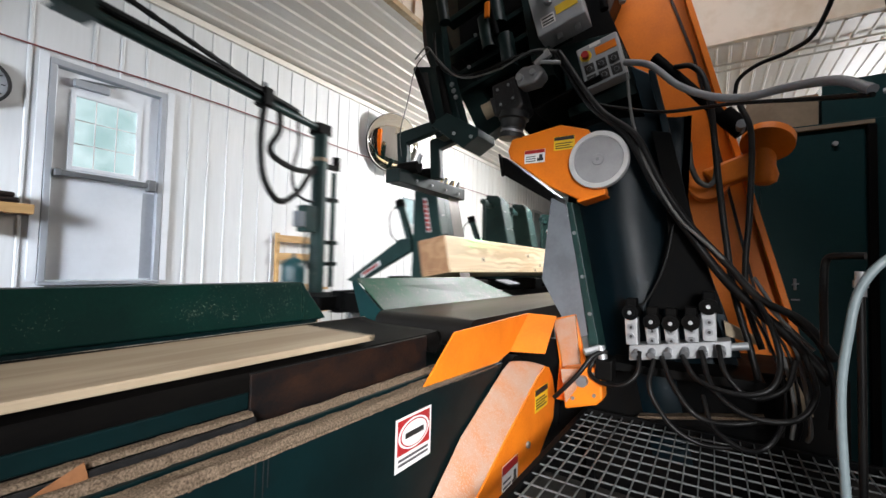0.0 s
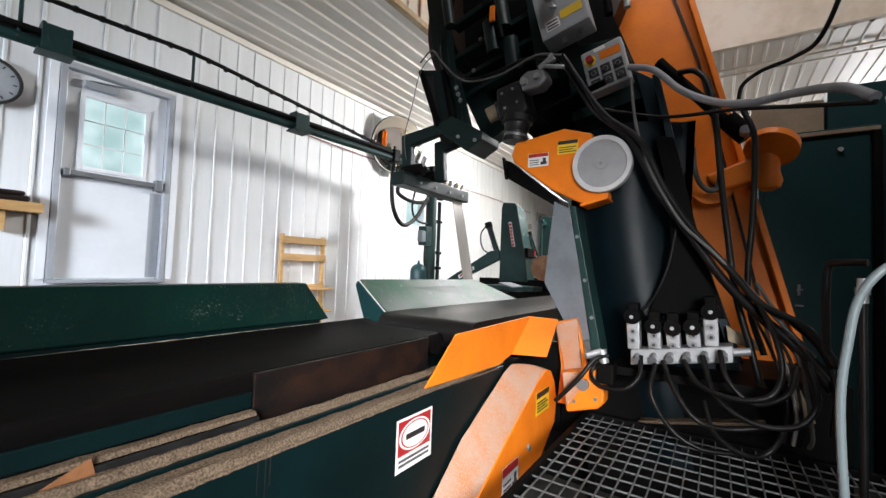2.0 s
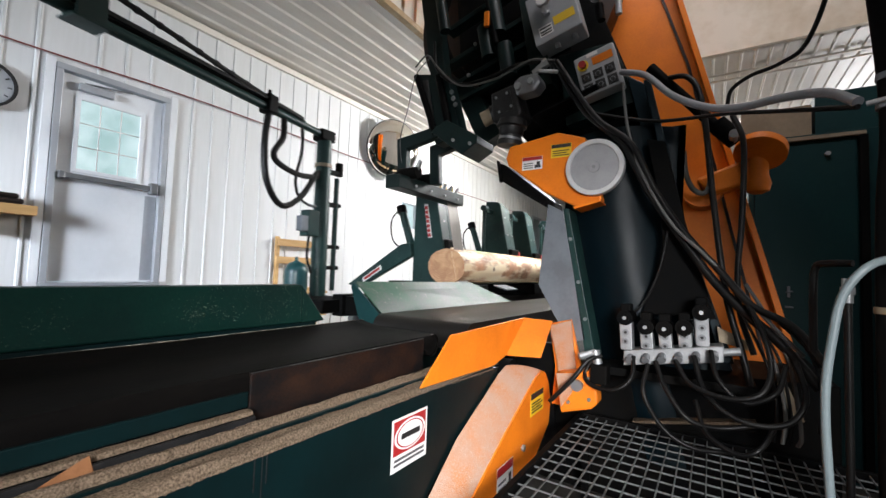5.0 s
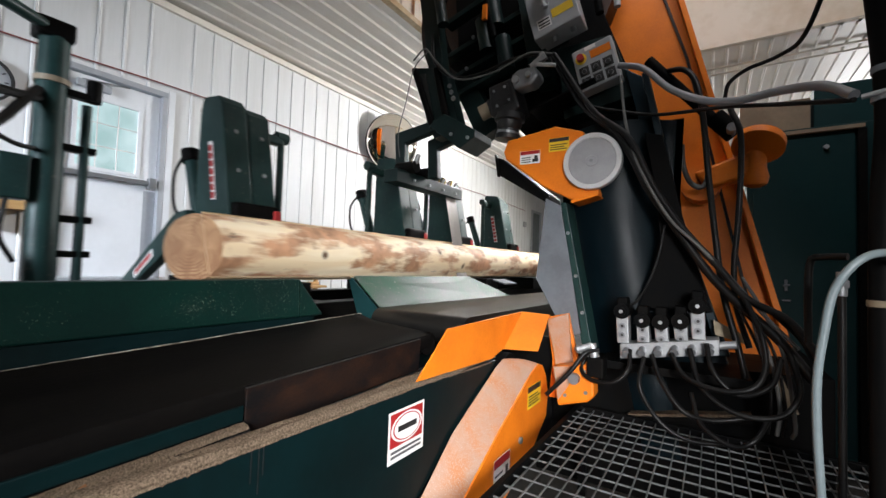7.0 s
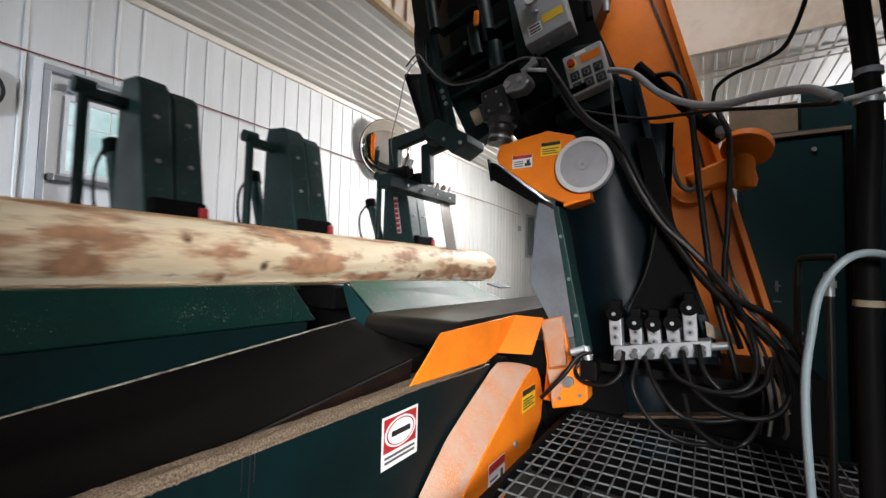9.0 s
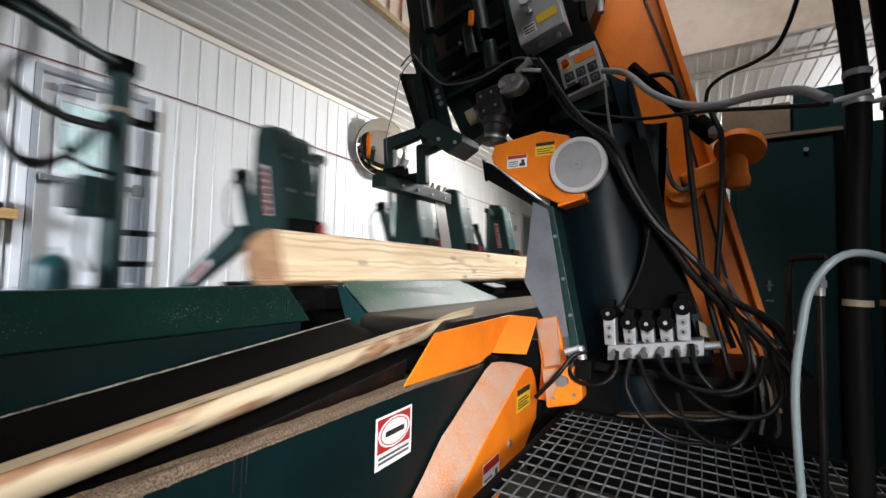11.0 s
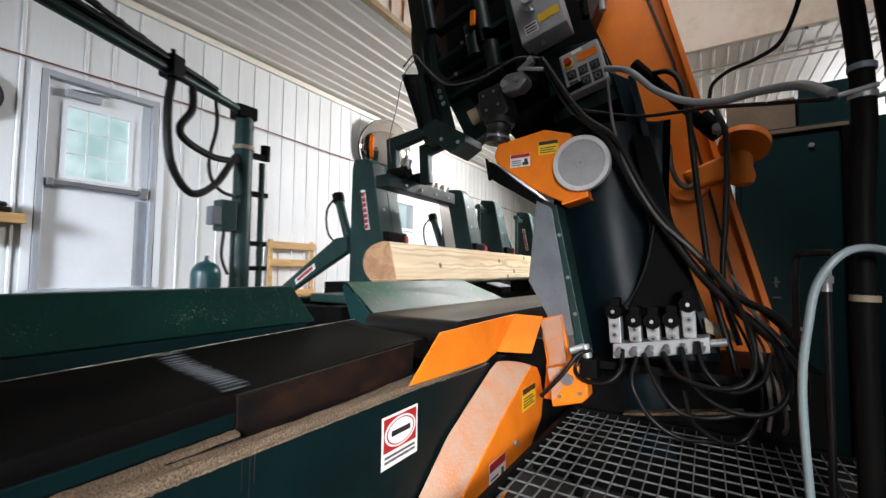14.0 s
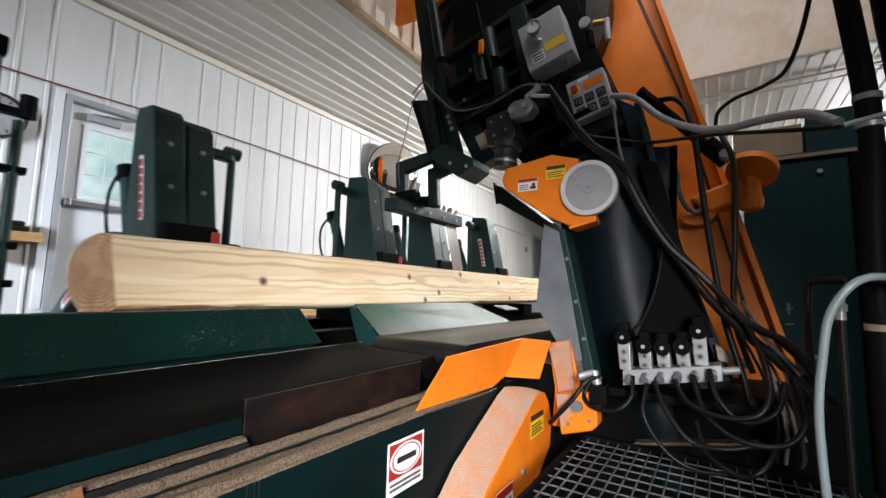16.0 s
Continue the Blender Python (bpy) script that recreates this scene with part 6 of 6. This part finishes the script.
    tubepart("mast_hose", [(0, -0.92, -0.04), (0.02, -0.97, -0.40), (0.04, -0.93, -0.78), (0.05, -0.72, -0.99), (0.04, -0.42, -0.84), (0, -0.14, -0.52), (0, -0.08, -0.48)], 0.033, M_RUBBER, bo, "thick black hose loop")
    tubepart("mast_hose", [(0, -0.70, -0.03), (0.03, -0.73, -0.25), (0.04, -0.86, -0.45), (0.05, -0.80, -0.55), (0.04, -0.50, -0.60), (0, -0.20, -0.56), (0, -0.08, -0.53)], 0.032, M_RUBBER, bo, "thick black hose loop")
    tubepart("mast_hose", [(0, -0.42, -0.03), (0.03, -0.43, -0.30), (0.04, -0.52, -0.65), (0.04, -0.46, -0.84), (0, -0.25, -0.90), (0, -0.08, -0.90)], 0.017, M_RUBBER, bo, "thin black hose loop")
    return c


def _mast_mesh(x, y):
    bm = bmesh.new()
    lathe(bm, (x, y, -0.16), (0, 0, 1), [(0, 0.095), (1.1, 0.095), (1.12, 0.09), (1.94, 0.09)], 20)
    return bm, M_GREEN


CARRIAGE = carriage()

rail = thing("carriage_track", "pair of dark steel rails on concrete piers", "track")
for x in (-3.42, -2.37):
    boxpart("rail", (x - 0.035, x + 0.035, -4.0, 16.0, -0.62, -0.54), M_BAR, rail)
    for y in range(-3, 16, 2):
        boxpart("pier", (x - 0.12, x + 0.12, y, y + 0.3, ZF, -0.621), M_CONC, rail, bevel=0.01)


# ---- logs and boards ----
CUT_N = Vector((0.98, 0, 0.199)).normalized()


def log_mesh(name, side, r, d, length, seed, label, at):
    """A peeled log about its own y axis, y from 0. side: 'body' keeps what lies behind the cut, 'slab' the rest."""
    ob = thing(name, label, "log" if side == "body" else "slab", at=at)
    n, m = 44, 90
    bm = bmesh.new()
    rows, flat = [], []
    for j in range(m + 1):
        y = length * j / m
        rr = r * (1.0 - 0.035 * (j / m)) * (1 - 0.25 * max(0, 1 - (1 - j / m) * m / 3) ** 2 * 0.3)
        row = []
        for i in range(n):
            a = 2 * math.pi * i / n
            q = rr * (1 + 0.035 * noise.noise((math.cos(a) * 1.3 + seed, y * 0.8, math.sin(a) * 1.3)) + 0.022 * noise.noise((math.cos(a) * 4, y * 5, math.sin(a) * 4 + seed)))
            p = Vector((q * math.cos(a), y, q * math.sin(a)))
            s = p.dot(CUT_N)
            if (side == "body" and s > d) or (side == "slab" and s < d + 0.003):
                p -= CUT_N * (s - (d if side == "body" else d + 0.003))
            p.y += 0.36 * p.x
            row.append(bm.verts.new(p))
        rows.append(row)
    for a, b in zip(rows, rows[1:]):
        for i in range(n):
            bm.faces.new((a[i], b[i], b[(i + 1) % n], a[(i + 1) % n]))
    bm.normal_update()
    cutf = [f for f in bm.faces if abs(abs(f.normal.dot(CUT_N)) - 1) < 0.004 and abs(f.calc_center_median().dot(CUT_N) - d) < 0.006]
    e0, e1 = bm.faces.new(rows[0]), bm.faces.new(rows[-1][::-1])
    for f in cutf:
        f.material_index = 1
    e0.material_index = e1.material_index = 2
    o = part("trunk" if side == "body" else "slab_wood", bm, M_LOG, ob, smooth=True)
    o.data.materials.append(M_CUT)
    o.data.materials.append(M_END)
    return ob


LOG = log_mesh("peeled_log", "body", 0.185, 0.075, 5.76, 3.1, "long peeled pine log with reddish bark patches", (-2.3, 5.0, 0.245))
SLAB = log_mesh("log_slab", "slab", 0.185, 0.075, 5.76, 3.1, "peeled outer slab of the pine log", (-2.3, 5.0, 0.245))


def cant():
    c = thing("square_cant", "squared pale timber with a brown sawn end", "timber", at=(-2.38, 3.55, 0.27))
    bm = bmesh.new()
    rot = Matrix.Rotation(radians(-11), 4, "Y")
    box(bm, -0.17, 0.17, 0, 5.6, -0.19, 0.19, rot)
    o = part("timber", bm, M_CUT, c, bevel=0.012)
    o.data.materials.append(M_END)
    for p in o.data.polygons:
        if abs(p.normal.y) > 0.9:
            p.material_index = 1
    return c


CANT = cant()


def board():
    b = thing("sawn_board", "wide fresh sawn board riding on the belt", "board", at=(-1.5, -4.2, ZB))
    bm = bmesh.new()
    box(bm, -0.235, 0.235, 0, 5.6, 0.008, 0.036)
    part("plank", bm, M_BOARD, b, bevel=0.006)
    return b


BOARD = board()


# ---- movement ----
def motions():
    # the carriage's place along its track
    k = [(0.0, 3.89), (0.2, 4.62), (0.5, 5.55), (1.0, 6.02), (1.5, 6.17), (2.0, 6.17), (2.5, 6.17), (3.0, 6.12), (3.5, 5.68), (3.7, 5.50), (4.6, 4.45), (5.4, 3.42), (5.8, 2.92), (6.0, 2.67), (6.5, 2.02), (7.0, 1.43), (7.5, 0.87), (8.0, 0.23), (8.5, -0.29), (9.0, -0.81), (9.2, -1.02), (9.7, -1.6), (10.0, -1.75), (10.3, -1.2), (10.7, 0.4), (11.0, 1.95), (11.3, 3.37), (11.5, 4.05), (11.7, 4.47), (12.0, 4.92), (12.3, 4.84), (12.5, 4.66), (13.0, 4.11), (13.3, 3.76), (13.6, 3.45), (14.0, 3.0), (14.5, 2.49), (15.0, 1.93), (15.5, 1.42), (16.0, 0.99)]
    walk(CARRIAGE, [(t, pose(0, y, 0)) for t, y in k])

    def along(t):
        for (a, ya), (b, yb) in zip(k, k[1:]):
            if a <= t <= b:
                return ya + (yb - ya) * (t - a) / (b - a)
        return k[-1][1]
    # the boom swings about the mast as the carriage runs
    swing = ((-1.8, 78.0), (-1.0, 72.0), (0.2, 52.0), (1.4, 34.0), (2.0, 27.5), (2.67, 23.3), (3.0, 21.5), (3.89, 12.5), (4.66, 3.4), (5.68, -1.5), (6.17, -4.3), (6.5, -5.0))

    def yaw(y):
        for (a, ya), (b, yb) in zip(swing, swing[1:]):
            if a <= y <= b:
                return ya + (yb - ya) * (y - a) / (b - a)
        return 0.0
    late = {11.5: 1.0, 11.7: 2.0, 12.0: 2.5, 12.3: 1.2}
    walk(BOOM, [(t, pose(-4.0, -0.54, 1.82, 0, 0, yaw(y) + late.get(t, 0.0))) for t, y in k])
    # timber on the carriage, then carried off behind the saw
    walk(CANT, [(0.0, pose(-2.36, 3.45, 0.29)), (0.2, pose(-2.36, 4.18, 0.29)), (0.5, pose(-2.36, 5.2, 0.29)), (0.8, pose(-2.2, 7.2, 0.27)), (1.1, pose(-1.6, 9.2, 0.0)), (2.0, pose(-1.0, 9.8, -1.07)), (16.0, pose(-1.0, 9.8, -1.07))])
    # the log: loaded from behind the saw, clamped, sawn
    rows = [(0.0, pose(-0.9, 6.6, -1.1)), (0.6, pose(-0.9, 6.2, -0.3)), (1.1, pose(-1.95, 5.75, 0.245)), (1.5, pose(-2.08, 5.72, 0.245))]
    rows += [(t, pose(x, along(t) - 0.34, 0.245)) for t, x in ((2.0, -2.08), (2.5, -2.08), (3.0, -2.1), (3.5, -2.12), (3.7, -2.14), (4.6, -2.24))]
    both = [(t, pose(-2.3, along(t) - 0.32, 0.245)) for t in (5.4, 5.8, 6.0, 6.5, 7.0, 7.5, 8.0, 8.5, 9.0, 9.2, 9.7)]
    tail = [(t, pose(-2.3 + min(0.07, 0.1 * (t - 9.7)), along(t) - 0.32, 0.245)) for t in (10.0, 10.3, 10.7, 11.0, 11.3, 11.5, 11.7, 12.0, 12.3, 12.5, 13.0, 13.3, 13.6, 14.0, 14.5, 15.0, 15.5, 16.0)]
    walk(LOG, rows + both + tail)
    def lying(t, x, end, z, pitch, turn):
        return (t, pose(x, end - 5.71, z - 5.76 * math.sin(radians(pitch)) + 0.19, pitch) @ pose(0, 0, 0, 0, turn))
    fall = [(9.9, pose(-2.15, -2.0, 0.23, 0, 15)), lying(10.1, -1.84, 3.6, -0.02, 2, 55), lying(10.4, -1.49, 3.35, -0.14, 4, 92), lying(10.9, -1.42, 2.7, -0.21, 5, 86), lying(11.3, -1.40, 1.65, -0.31, 7.3, 84), lying(11.5, -1.38, 0.93, -0.405, 7.3, 84), lying(11.7, -1.38, 0.45, -0.47, 7.3, 84), lying(12.0, -1.38, -0.4, -0.59, 7.3, 84), lying(12.8, -1.38, -2.6, -0.77, 3, 95), lying(16.0, -1.38, -3.0, -0.79, 3, 95)]
    walk(SLAB, rows + both + fall)
    # the board runs out on the belt
    walk(BOARD, [(0.0, pose(-1.548, -4.16, ZB)), (0.2, pose(-1.548, -4.66, ZB)), (0.5, pose(-1.548, -5.5, ZB)), (1.0, pose(-1.548, -7.0, ZB)), (1.6, pose(-1.548, -9.2, ZB)), (16.0, pose(-1.548, -9.6, ZB))])
    # the belt section tips about its far end
    run = ((0, -2.0, -0.1), (2.4, -0.05, -0.1), (2.5, -0.05, 0.003), (3.0, -1.2, 0.003), (3.7, -2.5, 0.003), (4.0, -3.2, 0.003), (4.2, -3.2, -0.1), (7.6, -0.05, -0.1), (7.75, -0.05, 0.003), (8.0, -0.3, 0.003), (8.5, -1.25, 0.003), (9.2, -2.8, 0.003), (9.4, -3.2, 0.003), (9.6, -3.2, -0.1), (13.35, -0.05, -0.1), (13.45, -0.05, 0.003), (14.0, -1.1, 0.003), (14.9, -2.9, 0.003), (15.1, -3.2, 0.003), (15.3, -3.2, -0.1), (16.0, -2.0, -0.1))
    walk(SPLICE, [(t, pose(0, y, z)) for t, y, z in run])
    tip = ((0.0, 0), (3.7, 0.0), (5.8, 0.02), (6.4, 0.11), (7.0, 0.29), (7.5, 0.57), (8.0, 0.82), (8.5, 0.93), (9.0, 1), (11.3, 1), (13.0, 1), (13.3, 0.85), (13.6, 0.54), (14.0, 0.28), (14.4, 0.08), (15.0, 0.04), (16.0, 0.03))
    walk(TABLE, [(t, pose(-1.585, 1.95, ZB - 0.055 * f, 7.3 * f, 12.0 * f)) for t, f in tip])


motions()
